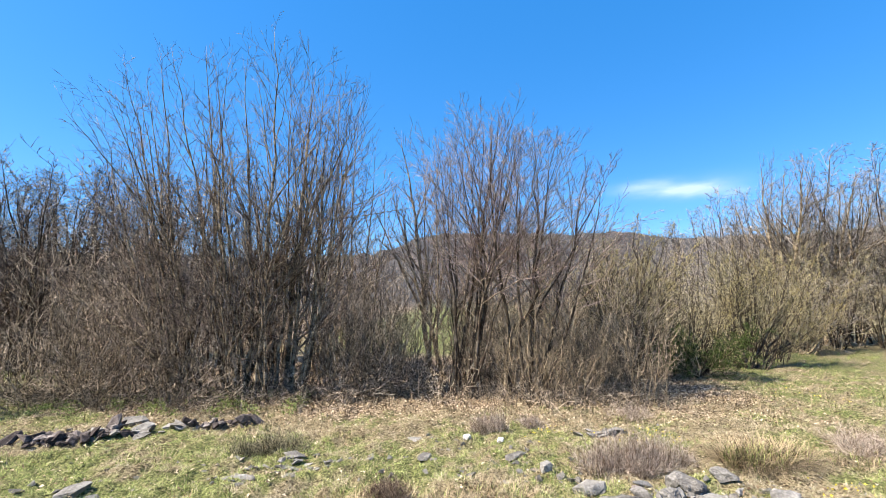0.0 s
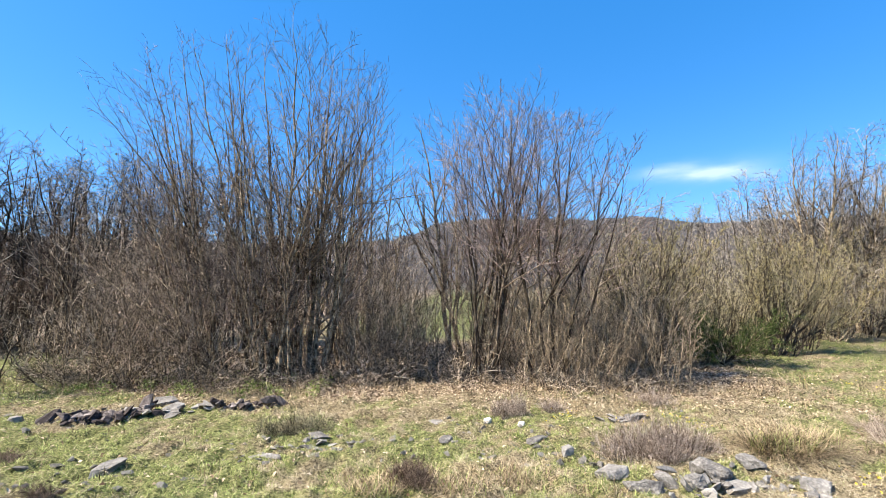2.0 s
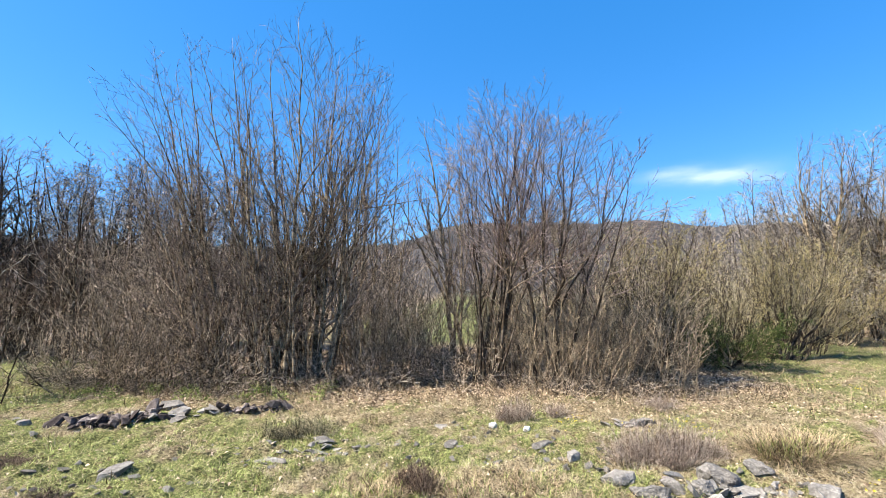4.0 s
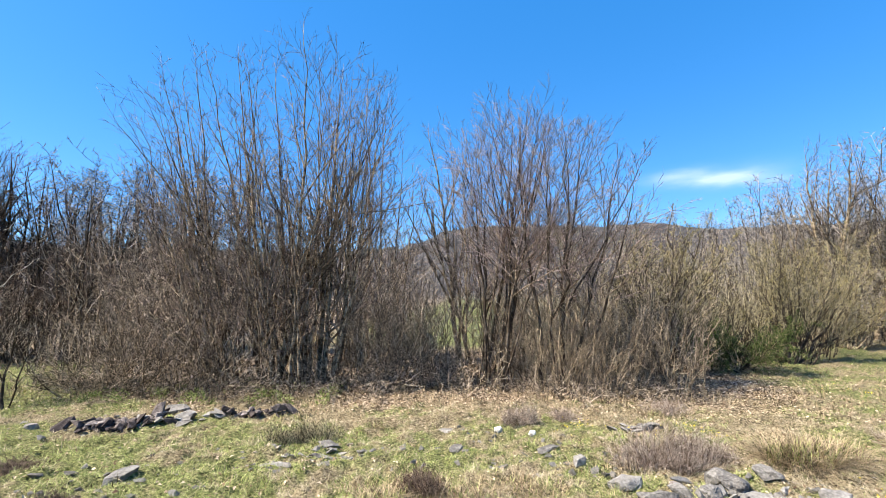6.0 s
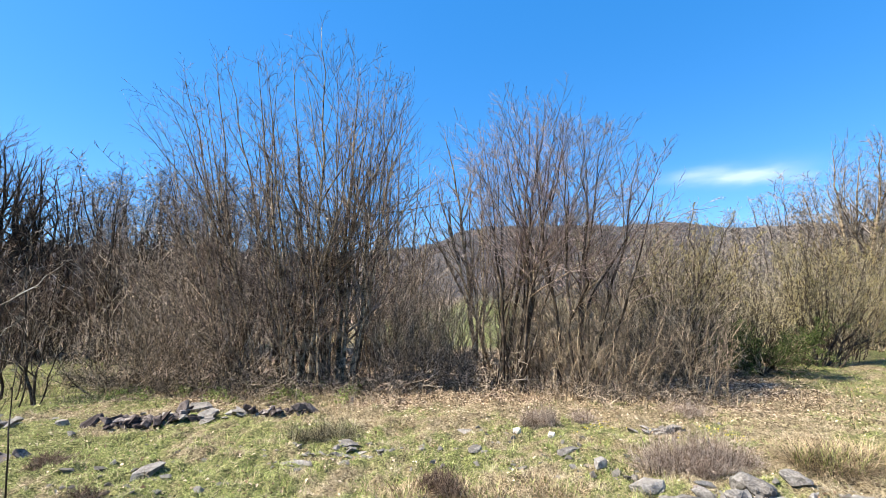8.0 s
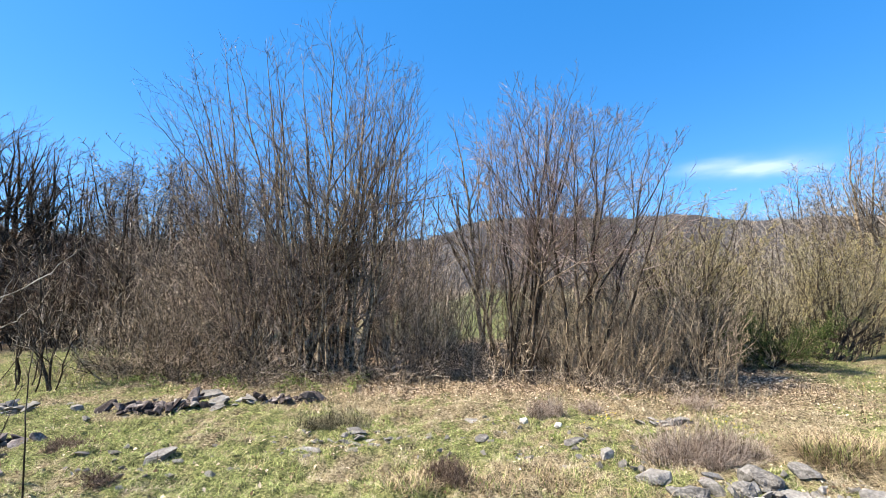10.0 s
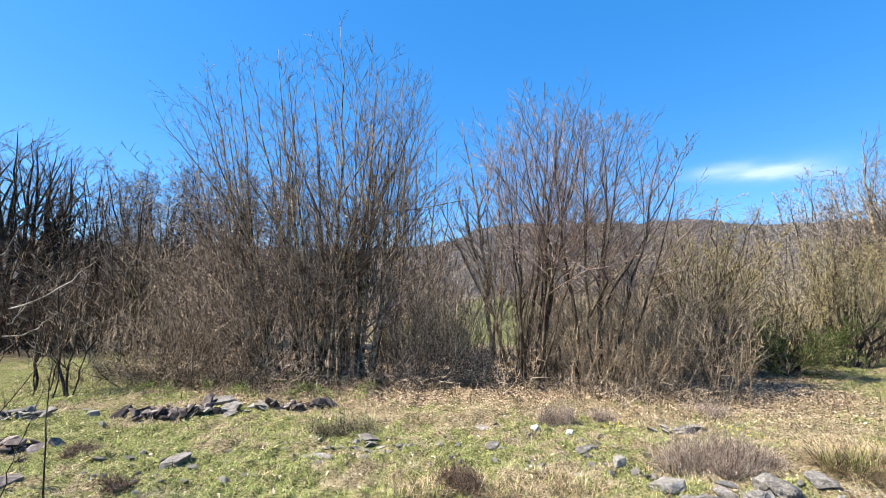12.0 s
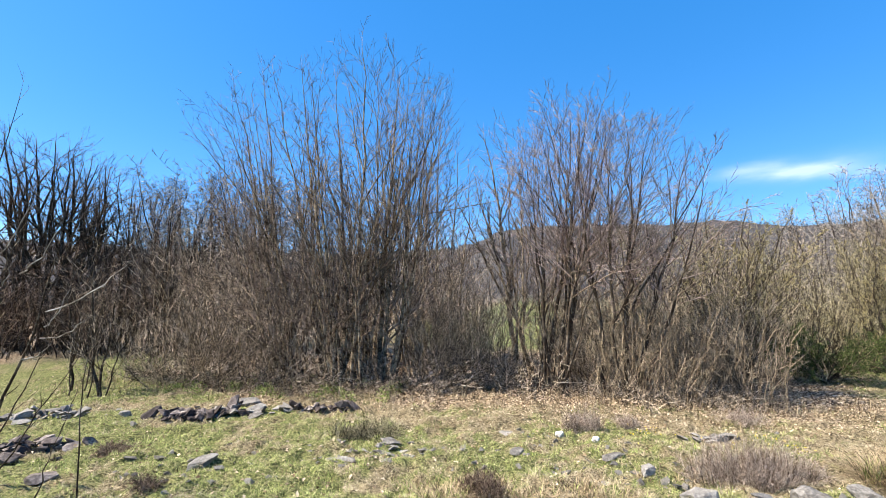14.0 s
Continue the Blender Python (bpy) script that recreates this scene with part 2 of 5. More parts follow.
def grow(rng, P, R, n, u0, u1, angle, length, up, wob, k, rfac, rmin=0.0012, taper=0.5):
    """n side shoots on each polyline, between the shares u0 and u1 of its length, kinked and bending to the light."""
    m, K = P.shape[:2]
    u = u0 + (u1 - u0) * (np.arange(n) + rng.random((m, n))) / n
    pos = u * (K - 1)
    i = np.minimum(pos.astype(int), K - 2)
    f = (pos - i)[..., None]
    row = np.arange(m)[:, None]
    a, b = P[row, i], P[row, i + 1]
    p = a * (1 - f) + b * f
    r0 = R[row, i] * (1 - f[..., 0]) + R[row, i + 1] * f[..., 0]
    T = unit(b - a)
    q = rng.normal(size=T.shape)
    q = unit(q - T * (q * T).sum(-1, keepdims=True))
    ang = angle * (1 + 0.3 * rng.normal(size=(m, n)))[..., None]
    d = T * np.cos(ang) + q * np.sin(ang)
    d[..., 2] += up * 0.4
    d = unit(d)
    full = np.linalg.norm(np.diff(P, axis=1), axis=-1).sum(1)[:, None]
    L = full * length * (1 - taper * u) * np.exp(0.3 * rng.normal(size=(m, n)))
    L = np.minimum(L, full * length * 1.2)
    step = (L / (k - 1))[..., None]
    pts = [p]
    for _ in range(k - 1):
        p = p + d * step
        pts.append(p)
        d = d + rng.normal(size=d.shape) * wob
        d[..., 2] += up * 1.2 / (k - 1)
        d = unit(d)
    pts = np.stack(pts, axis=2)
    s = np.linspace(0, 1, k)
    rad = np.maximum(r0 * rfac, rmin)[..., None] * (1 - s) ** 0.7
    rad = np.maximum(rad, rmin * 0.55)
    return pts.reshape(-1, k, 3), rad.reshape(-1, k)


def sprinkle(rng, P, n, size, long=1.6):
    """n small folded leaves at chance places on polylines P: (verts, tris)."""
    j = rng.integers(0, len(P), n)
    i = rng.integers(1, P.shape[1], n)
    f = rng.random(n)[:, None]
    at = P[j, i - 1] * (1 - f) + P[j, i] * f
    d = unit(rng.normal(size=(n, 3)) + np.array([0, 0, -0.2]))
    q = rng.normal(size=(n, 3))
    q = unit(q - d * (q * d).sum(1, keepdims=True))
    w = np.cross(d, q)
    sz = (size * rng.uniform(0.6, 1.3, n))[:, None]
    L = sz * long
    v = np.stack([at, at + d * L * 0.45 + w * sz * 0.5 + q * sz * 0.2, at + d * L, at + d * L * 0.45 - w * sz * 0.5 + q * sz * 0.2], 1)
    t = np.array([[0, 1, 2], [0, 2, 3]])
    return v.reshape(-1, 3), (t[None] + (np.arange(n) * 4)[:, None, None]).reshape(-1, 3)


# ---- the lie of the land ----
RIDGE_AZ = np.radians([-75, -40, -20, -9, -6, -3, 0, 6, 20, 27, 34, 75])
RIDGE_EL = np.radians([5.0, 5.0, 5.2, 5.8, 6.5, 7.8, 8.15, 8.15, 7.8, 6.9, 6.4, 6.0])


def smooth(a, b, x):
    t = np.clip((x - a) / (b - a), 0, 1)
    return t * t * (3 - 2 * t)


def waves(x, y, seed, scale):
    """Cheap smooth noise, about -1 to 1."""
    r = np.random.default_rng(seed)
    z = 0
    for _ in range(7):
        a, w, p = r.uniform(0, 2 * pi), r.uniform(0.6, 1.7) / scale, r.uniform(0, 2 * pi)
        z = z + np.sin((x * cos(a) + y * sin(a)) * w * 2 * pi + p)
    return z / 3.2


def height(x, y):
    x, y = np.asarray(x, dtype=float), np.asarray(y, dtype=float)
    r = np.hypot(x, y)
    near = 0.022 * waves(x, y, 5, 1.1) + 0.024 * waves(x, y, 6, 0.5) + 0.019 * waves(x, y, 7, 0.26)
    az = np.arctan2(x, y)
    top = 700 * np.tan(np.interp(az, RIDGE_AZ, RIDGE_EL)) + 1.6
    hill = top * smooth(90, 700, r) * (1 + 0.02 * waves(x, y, 9, 160)) + 1.6 * waves(x, y, 10, 28) * smooth(150, 260, r) * (0.5 + 0.5 * smooth(-0.25, 0.1, np.cos(az)))
    return near * (1 - smooth(20, 60, r)) + hill * (1 - 0.6 * smooth(800, 2600, r))


def litter_zone(x, y):
    edge = 7.15 + 0.4 * waves(x, y, 11, 2.0)
    band = smooth(edge - 0.5, edge + 0.5, y) * (1 - smooth(13.5, 15.5, y)) * smooth(-6.8, -5.4, x + 0.9 * np.maximum(y - 7.8, 0)) * (1 - smooth(4.6, 6.2, x))
    wood = smooth(14.4, 16.0, -x * 0.75 + y * 0.55) * smooth(5.5, 9, -x)
    return np.clip(np.maximum(band, wood), 0, 1)


def green_zone(x, y):
    """Where the turf is fresh: the left lawn, strips between the stones, the field behind."""
    w = 0.55 * waves(x, y, 21, 1.3) + 0.45 * waves(x, y, 22, 0.42) + 0.25 * waves(x, y, 23, 0.2)
    bias = 0.10 + 0.55 * (1 - smooth(-1.8, 0.2, x)) * (1 - smooth(5.2, 6.2, y))
    bias = bias + 0.45 * np.exp(-(((x - 0.7) / 1.3) ** 2) - ((y - 5.2) / 0.5) ** 2)
    bias = bias + 0.75 * (1 - smooth(-6.6, -5.6, x)) * smooth(5.5, 6.4, y)
    bias = bias + 0.22 * smooth(4.2, 5.6, x) * smooth(6.2, 7.4, y)
    bias = bias - 0.42 * smooth(5.7, 6.6, y) * (1 - smooth(14, 17, y)) * smooth(-5.6, -4.6, x) * (1 - smooth(4.2, 5.6, x))
    bias = bias - 0.35 * smooth(1.6, 2.6, x) * (1 - smooth(5.0, 6.2, y))
    g = 0.9 * smooth(-0.25, 0.6, w * 1.0 + bias)
    g = np.where(y > 15, np.where(np.abs(x + 0.08 * y) < 0.15 * y, 0.95, 0.2), g)
    return np.clip(g, 0, 1)


def build_ground():
    rad = np.concatenate([np.concatenate([np.arange(0.0, 9, 0.09), np.arange(9, 14, 0.14)]), 14 * 1.09 ** np.arange(0, 63)])
    az = np.concatenate([np.linspace(-1.05, 0.9, 220), np.linspace(0.9, 2 * pi - 1.05, 60)[1:-1]])
    X, Y = rad[:, None] * np.sin(az), rad[:, None] * np.cos(az)
    Z = height(X, Y)
    n, k = X.shape
    a = np.arange(n - 1)[:, None] * k + np.arange(k)
    b = np.arange(n - 1)[:, None] * k + (np.arange(k) + 1) % k
    tris = np.concatenate([np.stack([a, a + k, b + k], -1).reshape(-1, 3), np.stack([a, b + k, b], -1).reshape(-1, 3)])
    me = mesh_from("ground", np.stack([X, Y, Z], -1), tris[:, ::-1].copy(), M_GROUND, True)
    xs, ys = X.ravel(), Y.ravel()
    wd = smooth(95, 160, np.hypot(xs, ys))
    for name, val in (("green", green_zone(xs, ys)), ("litter", litter_zone(xs, ys)), ("woods", wd)):
        at = me.attributes.new(name, "FLOAT", "POINT")
        at.data.foreach_set("value", val.astype(np.float32))
    tagged(new("ground", me), "uneven rough grassland with thatch and leaf litter, rising to a wooded hill", "ground", kind="structure")


build_ground()


# ---- multi-stemmed shrubs and small trees ----
def stem_line(rng, spec, k=14, wob=0.05):
    bx, by, tx, ty, tz, r = spec
    s = np.linspace(0, 1, k)
    bend = rng.uniform(0.75, 1.2)
    z0 = float(height(bx, by)) - 0.05
    tz = tz * 0.97
    P = np.stack([bx + (tx - bx) * s**bend, by + (ty - by) * s**bend, z0 + (tz - z0) * s], 1)
    step = rng.normal(size=(k, 3)) * wob * np.array([1, 1, 0.2])
    step[0] = 0
    drift = np.cumsum(step, axis=0)
    P += drift - drift[-1] * s[:, None]
    return P, np.maximum(r * (1 - 0.95 * s**1.05), 0.0022)


def under(P, top):
    """Shortens the shoots that would rise above top."""
    z0, z1 = P[:, :1, 2], P[:, -1:, 2]
    f = np.clip((top - z0) / np.maximum(z1 - z0, 1e-3), 0.1, 1.0)
    f = np.where(z1 > z0, f, 1.0)
    return P[:, :1] + (P - P[:, :1]) * f[..., None]


def fan(specs, k, seed, spread=0.35, lo=0.5, hi=0.95):
    """The given stems and k thinner ones beside each."""
    r = np.random.default_rng(seed)
    out = list(specs)
    for bx, by, tx, ty, tz, rad in specs:
        for _ in range(k):
            f = r.uniform(lo, hi)
            dx, dy = r.normal(size=2) * 0.13
            out.append((bx + dx, by + dy, bx + (tx - bx) * f + r.normal() * spread, by + (ty - by) * f + r.normal() * spread, tz * f, max(0.010, rad * r.uniform(0.3, 0.6))))
    return out


def shrub(name, label, category, specs, seed, n1=12, n2=8, n3=6, bark=M_BARK, twig=M_TWIG, a1=0.5, l1=0.29, l2=0.36, l3=0.42, u0=0.12,
          leaves=0, leaf=M_LEAF_DEAD, leaf_size=0.045, leaf_name="withered_leaf_spray", leaf_top=99.0, wob=0.045, up=0.16, group="", thick=0.85, girth=1.0, low=False, a2=0.7, a3=0.7, t1=0.84, forks=3, boughs=(), limb=None):
    """A clump of stems from (base x, base y, top x, top y, top z, radius) rows, each with limbs, and a crown of twigs."""
    rng = np.random.default_rng(seed)
    bx, by = specs[0][0], specs[0][1]
    root = new(name)
    root.location = (bx, by, float(height(bx, by)))
    tagged(root, label, category, group)
    off = np.array(root.location)
    twigs, lines = [], []
    for sp in specs:
        P, R = stem_line(rng, sp, wob=wob)
        P, R = P - off, R * girth
        P1, R1 = grow(rng, P[None], R[None], n1, u0, 0.97, a1, l1, up, 0.08, 5 if low else 7, 0.55 if low else 0.55 / girth, (0.0045 if low else 0.0042) * thick, t1)
        P1 = under(P1, P[-1, 2])
        stem = part("stem", mesh_from("stem", *tubes(P[None], R[None], 5 if low else 8), bark, True), root)
        if low:
            twigs.append(tubes(P1, R1, 3))
        else:
            if sp[5] >= 0.026 and sp[4] > 4:
                PF, RF = grow(rng, P[None], R[None], forks, 0.22, 0.68, 0.36, 0.42, up, 0.05, 12, 0.72, 0.006 * thick, 0.55)
                PF = under(PF, P[-1, 2] * 0.97)
                for i in range(forks):
                    part("limb", mesh_from("limb", *tubes(PF[i:i + 1], RF[i:i + 1], 6), bark, True), stem)
                PG, RG = grow(rng, PF, RF, max(n1 // 2, 4), 0.15, 0.97, a1, l1 * 1.1, up, 0.08, 7, 0.6, 0.0042 * thick, t1 * 0.8)
                PG = under(PG, P[-1, 2])
                P1, R1 = np.concatenate([P1, PG]), np.concatenate([R1, RG])
            for i in range(len(P1)):
                part("limb", mesh_from("limb", *tubes(P1[i:i + 1], R1[i:i + 1], 4), limb or bark, True), stem)
        P2, R2 = grow(rng, P1, R1, n2, 0.12, 0.98, a2, l2, up * 0.6, 0.0 if low else 0.05, 2 if low else 4, 0.6, 0.0036 * thick)
        if not low:
            P2b, R2b = grow(rng, P[None], R[None], 10, 0.5, 0.98, 0.5, 0.09, 0.15, 0.05, 4, 0.4, 0.0034 * thick, 0.5)
            P2, R2 = np.concatenate([P2, P2b]), np.concatenate([R2, R2b])
        P3, R3 = grow(rng, P2, R2, max(n3, 1), 0.12, 0.99, a3, l3, 0.0, 0.0, 2, 0.85, 0.0028 * thick)
        twigs += [tubes(P2, R2, 3), tubes(P3, R3, 3)]
        lines.append(P3[P3[:, 0, 2] < leaf_top])
    for x0, y0, z0, x1, y1, z1 in boughs:
        s = np.linspace(0, 1, 9)[:, None]
        P = np.array([x0, y0, z0]) * (1 - s) + np.array([x1, y1, z1]) * s - off + rng.normal(size=(9, 3)) * 0.006
        P[:, 2] -= 0.06 * np.sin(s[:, 0] * pi)
        R = np.linspace(0.006, 0.002, 9)
        B, BR = grow(rng, P[None], R[None], 3, 0.3, 0.95, 0.55, 0.2, 0.1, 0.1, 4, 0.6, 0.0018)
        # boughs take the pale colour of sunlit bark
        part("bough", mesh_from("bough", *join([tubes(P[None], R[None], 6), tubes(B, BR, 4)]), M_BARK_LIT, True), root, "smooth grey bough coloured pale as if sunlit")
    part("twig_crown", mesh_from("twig_crown", *join(twigs), twig), root, kind="stuff")
    if leaves:
        part(leaf_name, mesh_from(leaf_name, *sprinkle(rng, np.concatenate(lines), leaves, leaf_size), leaf), root, kind="stuff")
    return root


shrub("hazel_clump", "tall bare grey-brown hazel clump with many upright stems", "shrub", fan([
    (-4.56, 7.94, -6.51, 7.71, 4.47, 0.026), (-4.44, 7.83, -6.38, 7.87, 5.44, 0.026), (-4.58, 8.26, -6.12, 8.15, 6.69, 0.031),
    (-4.23, 7.93, -5.35, 8.02, 6.80, 0.031), (-3.70, 7.91, -5.13, 8.03, 6.74, 0.033), (-4.01, 7.81, -5.68, 7.93, 6.12, 0.026),
    (-4.31, 7.88, -5.90, 7.74, 5.65, 0.025), (-3.96, 7.70, -7.04, 7.48, 2.61, 0.028)], 2, 1), 1, leaves=420, leaf_size=0.034, leaf_top=4.2, n1=17, n2=6, n3=2, l1=0.3, t1=0.72, a1=0.72, a2=0.72, a3=0.7, up=0.12, thick=0.85, limb=M_LIMB, twig=M_TWIG_RED, wob=0.035, girth=1.1)
shrub("hazel_clump", "tall bare hazel clump with a few withered leaves", "shrub", fan([
    (-3.52, 7.90, -4.17, 7.52, 6.44, 0.035), (-3.38, 7.89, -4.01, 7.46, 6.22, 0.032), (-3.16, 8.21, -3.99, 8.51, 6.86, 0.035),
    (-3.55, 7.81, -4.35, 7.59, 5.07, 0.026), (-3.19, 7.88, -3.02, 7.65, 6.97, 0.040), (-2.91, 7.68, -3.76, 7.37, 5.38, 0.025),
    (-3.55, 8.11, -1.61, 8.09, 5.29, 0.053), (-3.61, 8.01, -4.58, 8.18, 5.82, 0.028)], 2, 2), 2, leaves=420, leaf_size=0.034, leaf_top=3.6, n1=17, n2=6, n3=2, l1=0.31, t1=0.72, a1=0.72, a2=0.72, a3=0.7, up=0.12, thick=0.85, limb=M_LIMB, twig=M_TWIG_RED, wob=0.035, girth=1.1)
shrub("alder_tree", "bare multi-stemmed alder with spreading grey limbs", "tree", [
    (-2.87, 8.40, -2.60, 8.85, 6.68, 0.049), (-2.67, 8.06, -2.59, 8.37, 5.30, 0.027), (-2.59, 8.06, -1.92, 8.05, 5.71, 0.031),
    (-2.44, 7.95, -1.50, 8.07, 5.72, 0.027), (-2.76, 8.28, -2.23, 8.28, 6.32, 0.036), (-2.58, 8.28, -1.96, 8.28, 6.32, 0.027), (-2.94, 8.10, -2.80, 7.92, 6.49, 0.028), (-2.49, 8.19, -1.69, 8.19, 5.87, 0.027), (-3.03, 8.19, -2.40, 8.28, 6.58, 0.028)], 3, a1=0.8, l1=0.34, t1=0.65, n1=15, n2=7, n3=3, a2=0.58, a3=0.55, up=0.22, thick=0.85, limb=M_LIMB, twig=M_TWIG_RED, wob=0.035)
shrub("alder_tree", "bare twiggy tree standing behind the hazel", "tree", [
    (-2.75, 10.75, -3.24, 11.12, 7.06, 0.045), (-2.55, 10.74, -2.57, 10.76, 6.98, 0.045), (-2.32, 10.91, -2.21, 11.15, 6.68, 0.04),
    (-1.99, 10.89, -1.68, 11.06, 5.81, 0.035), (-1.69, 10.71, -1.22, 10.27, 4.89, 0.03), (-2.95, 10.76, -3.85, 11.02, 6.63, 0.04)], 4, a1=0.8, t1=0.65, n1=15, n2=7, n3=3, a2=0.58, a3=0.55, up=0.22, thick=0.85, limb=M_LIMB, twig=M_TWIG_RED, wob=0.035)
shrub("willow_tree", "slender bare tree with a curved pale trunk", "tree", [
    (-0.39, 11.46, -1.08, 11.55, 6.46, 0.065), (-0.29, 11.45, -0.5, 11.25, 6.13, 0.035), (0.04, 10.63, -1.21, 10.16, 4.72, 0.05),
    (-0.13, 10.98, -0.2, 11.35, 6.26, 0.035)], 5, bark=M_BARK, n1=14, thick=0.75, twig=M_TWIG_RED)
shrub("willow_tree", "bare multi-stemmed tree with fine reddish twigs", "tree", fan([
    (0.15, 8.49, 1.12, 8.46, 5.62, 0.045), (0.22, 8.37, 0.09, 8.57, 4.96, 0.027), (0.31, 8.37, -0.08, 8.71, 5.20, 0.032),
    (0.41, 8.25, 0.78, 8.44, 5.36, 0.036), (0.47, 8.24, 1.39, 8.62, 5.39, 0.041), (0.56, 8.03, 1.38, 7.93, 4.86, 0.036)], 1, 66, 0.35, 0.75, 1.0), 6, n1=14, n2=9, n3=6, a1=0.78, l1=0.36, t1=0.5, u0=0.3, a2=0.58, a3=0.55, bark=M_BARK_DARK, up=0.25, thick=0.85, limb=M_LIMB, twig=M_TWIG_PINK, wob=0.035)
shrub("willow_tree", "bare fan-shaped tree with dark stems and pale buds", "tree", [
    (1.16, 8.00, 0.93, 8.27, 5.07, 0.036), (1.40, 7.89, 1.62, 7.84, 4.95, 0.041), (1.48, 7.88, 2.19, 8.28, 5.01, 0.036),
    (1.54, 7.79, 2.75, 8.13, 4.38, 0.041), (1.60, 7.79, 2.69, 7.42, 3.78, 0.032), (1.34, 7.89, 1.21, 7.57, 4.68, 0.032)], 7, n1=15, n2=10, n3=6, a1=0.78, l1=0.36, t1=0.5, u0=0.3, a2=0.58, a3=0.55, bark=M_BARK_DARK, up=0.25, thick=0.85, limb=M_LIMB, twig=M_TWIG_PINK, wob=0.035)
shrub("sallow_bush", "budding yellow-green sallow bush leaning over", "shrub", fan([
    (3.59, 9.84, 3.58, 9.67, 3.7, 0.04), (3.71, 9.69, 4.38, 9.97, 3.8, 0.04), (3.65, 9.84, 5.11, 9.8, 3.5, 0.04),
    (3.77, 9.69, 5.37, 9.77, 2.71, 0.04), (3.48, 9.7, 2.99, 9.58, 3.01, 0.04), (3.77, 9.55, 4.55, 9.55, 3.0, 0.04)], 2, 8, 0.4, 0.6, 1.02), 8,
    n1=12, u0=0.3, bark=M_BARK_DARK, twig=M_TWIG_OLIVE, a1=0.6, l1=0.36, leaves=9000, leaf=M_BUD, leaf_size=0.015, leaf_name="bud_spray", n2=9, n3=3, thick=0.95, up=0.2)
shrub("sallow_bush", "round budding yellow-green sallow bush at the grass edge", "shrub", fan([
    (7.27, 11.57, 6.93, 11.5, 2.98, 0.03), (7.26, 11.37, 7.22, 11.28, 3.17, 0.03), (7.35, 11.37, 7.73, 11.42, 3.11, 0.03),
    (7.44, 11.36, 8.14, 11.41, 2.96, 0.03), (7.55, 11.36, 8.93, 11.6, 2.91, 0.03), (7.62, 11.35, 9.27, 11.46, 2.38, 0.03),
    (7.69, 11.35, 9.85, 11.61, 1.24, 0.025), (7.28, 11.37, 6.34, 11.58, 1.55, 0.025)], 4, 9, 0.35, 0.6, 1.02), 9,
    n1=10, u0=0.34, bark=M_BARK_DARK, twig=M_TWIG_OLIVE, a1=0.55, l1=0.34, leaves=9000, leaf=M_BUD, leaf_size=0.015, leaf_name="bud_spray", n2=9, n3=3, thick=0.95, up=0.2)

shrub("sallow_bush", "budding yellow-grey sallow bush before the wood", "shrub", fan([
    (10.9, 14.3, 10.2, 14.4, 3.4, 0.035), (11.0, 14.2, 11.2, 14.0, 3.9, 0.035), (11.1, 14.3, 12.1, 14.3, 3.6, 0.035), (11.0, 14.4, 11.6, 14.8, 3.2, 0.03),
    (11.2, 14.2, 12.8, 14.0, 2.6, 0.03)], 2, 10), 10, n1=13, twig=M_TWIG_OLIVE, a1=0.6, l1=0.34, leaves=12000, leaf=M_BUD, leaf_size=0.014, leaf_name="bud_spray", n2=6, n3=3, thick=1.0, up=0.3)

# low shrubs of the thicket: a few kinds, built once and repeated
def low_shrub(seed, n, h, lean, spread, label, twig, bark, n1, group, side=0.0, a1=0.7, up=0.1, n2=5, n3=1, thick=1.0, stout=1.15):
    r = np.random.default_rng(seed)
    specs = []
    for _ in range(n):
        a, d = r.uniform(0, 2 * pi), r.uniform(0, spread)
        top = r.uniform(0.55, 1.0) * h
        x, y = d * cos(a), d * sin(a)
        specs.append((x, y, x + lean * cos(a) * r.uniform(0.3, 1) + side, y + lean * sin(a) * r.uniform(0.2, 0.8), top, r.uniform(0.006, 0.013) * stout))
    return shrub("thicket_shrub", label, "shrub", specs, seed, n1=n1, n2=n2, n3=n3, bark=bark, twig=twig, a1=a1, l1=0.36, l2=0.42, u0=0.12, group=group,
                 wob=0.03, low=True, thick=thick, up=up * 0.5, a2=0.7, a3=0.75)


def tangle(seed, w, h, n, label, group, mat):
    """A heap of crossing, arching dead canes."""
    r = np.random.default_rng(seed)
    root = tagged(new("bramble_tangle"), label, "shrub", group)
    a, q = r.uniform(0, 2 * pi, n), np.sqrt(r.random(n)) * w * 0.5
    b = np.stack([np.cos(a) * q, np.sin(a) * q * 0.7, np.zeros(n)], 1)
    c = r.uniform(0, 2 * pi, n)
    L = r.uniform(0.5, 1.0, n) * w * 0.9
    e = b + np.stack([np.cos(c) * L, np.sin(c) * L * 0.6, h * r.uniform(0.0, 1.0, n)], 1)
    s = np.linspace(0, 1, 6)[None, :, None]
    P = b[:, None] * (1 - s) + e[:, None] * s + r.normal(size=(n, 6, 3)) * 0.03
    P[:, :, 2] += h * r.uniform(0.3, 1.0, n)[:, None] * np.sin(s[..., 0] * pi) * 0.7
    P[:, :, 2] = np.maximum(P[:, :, 2], 0.01)
    R = np.broadcast_to(np.linspace(0.006, 0.003, 6), (n, 6))
    B, BR = grow(r, P, R, 9, 0.1, 0.97, 0.8, 0.28, 0.15, 0.0, 2, 0.8, 0.0028)
    C, CR = grow(r, B, BR, 2, 0.1, 0.97, 0.8, 0.5, 0.1, 0, 2, 0.8, 0.002)
    part("cane_tangle", mesh_from("cane_tangle", *join([tubes(P, R, 3), tubes(B, BR, 3), tubes(C, CR, 3)]), mat), root, kind="stuff")
    return root


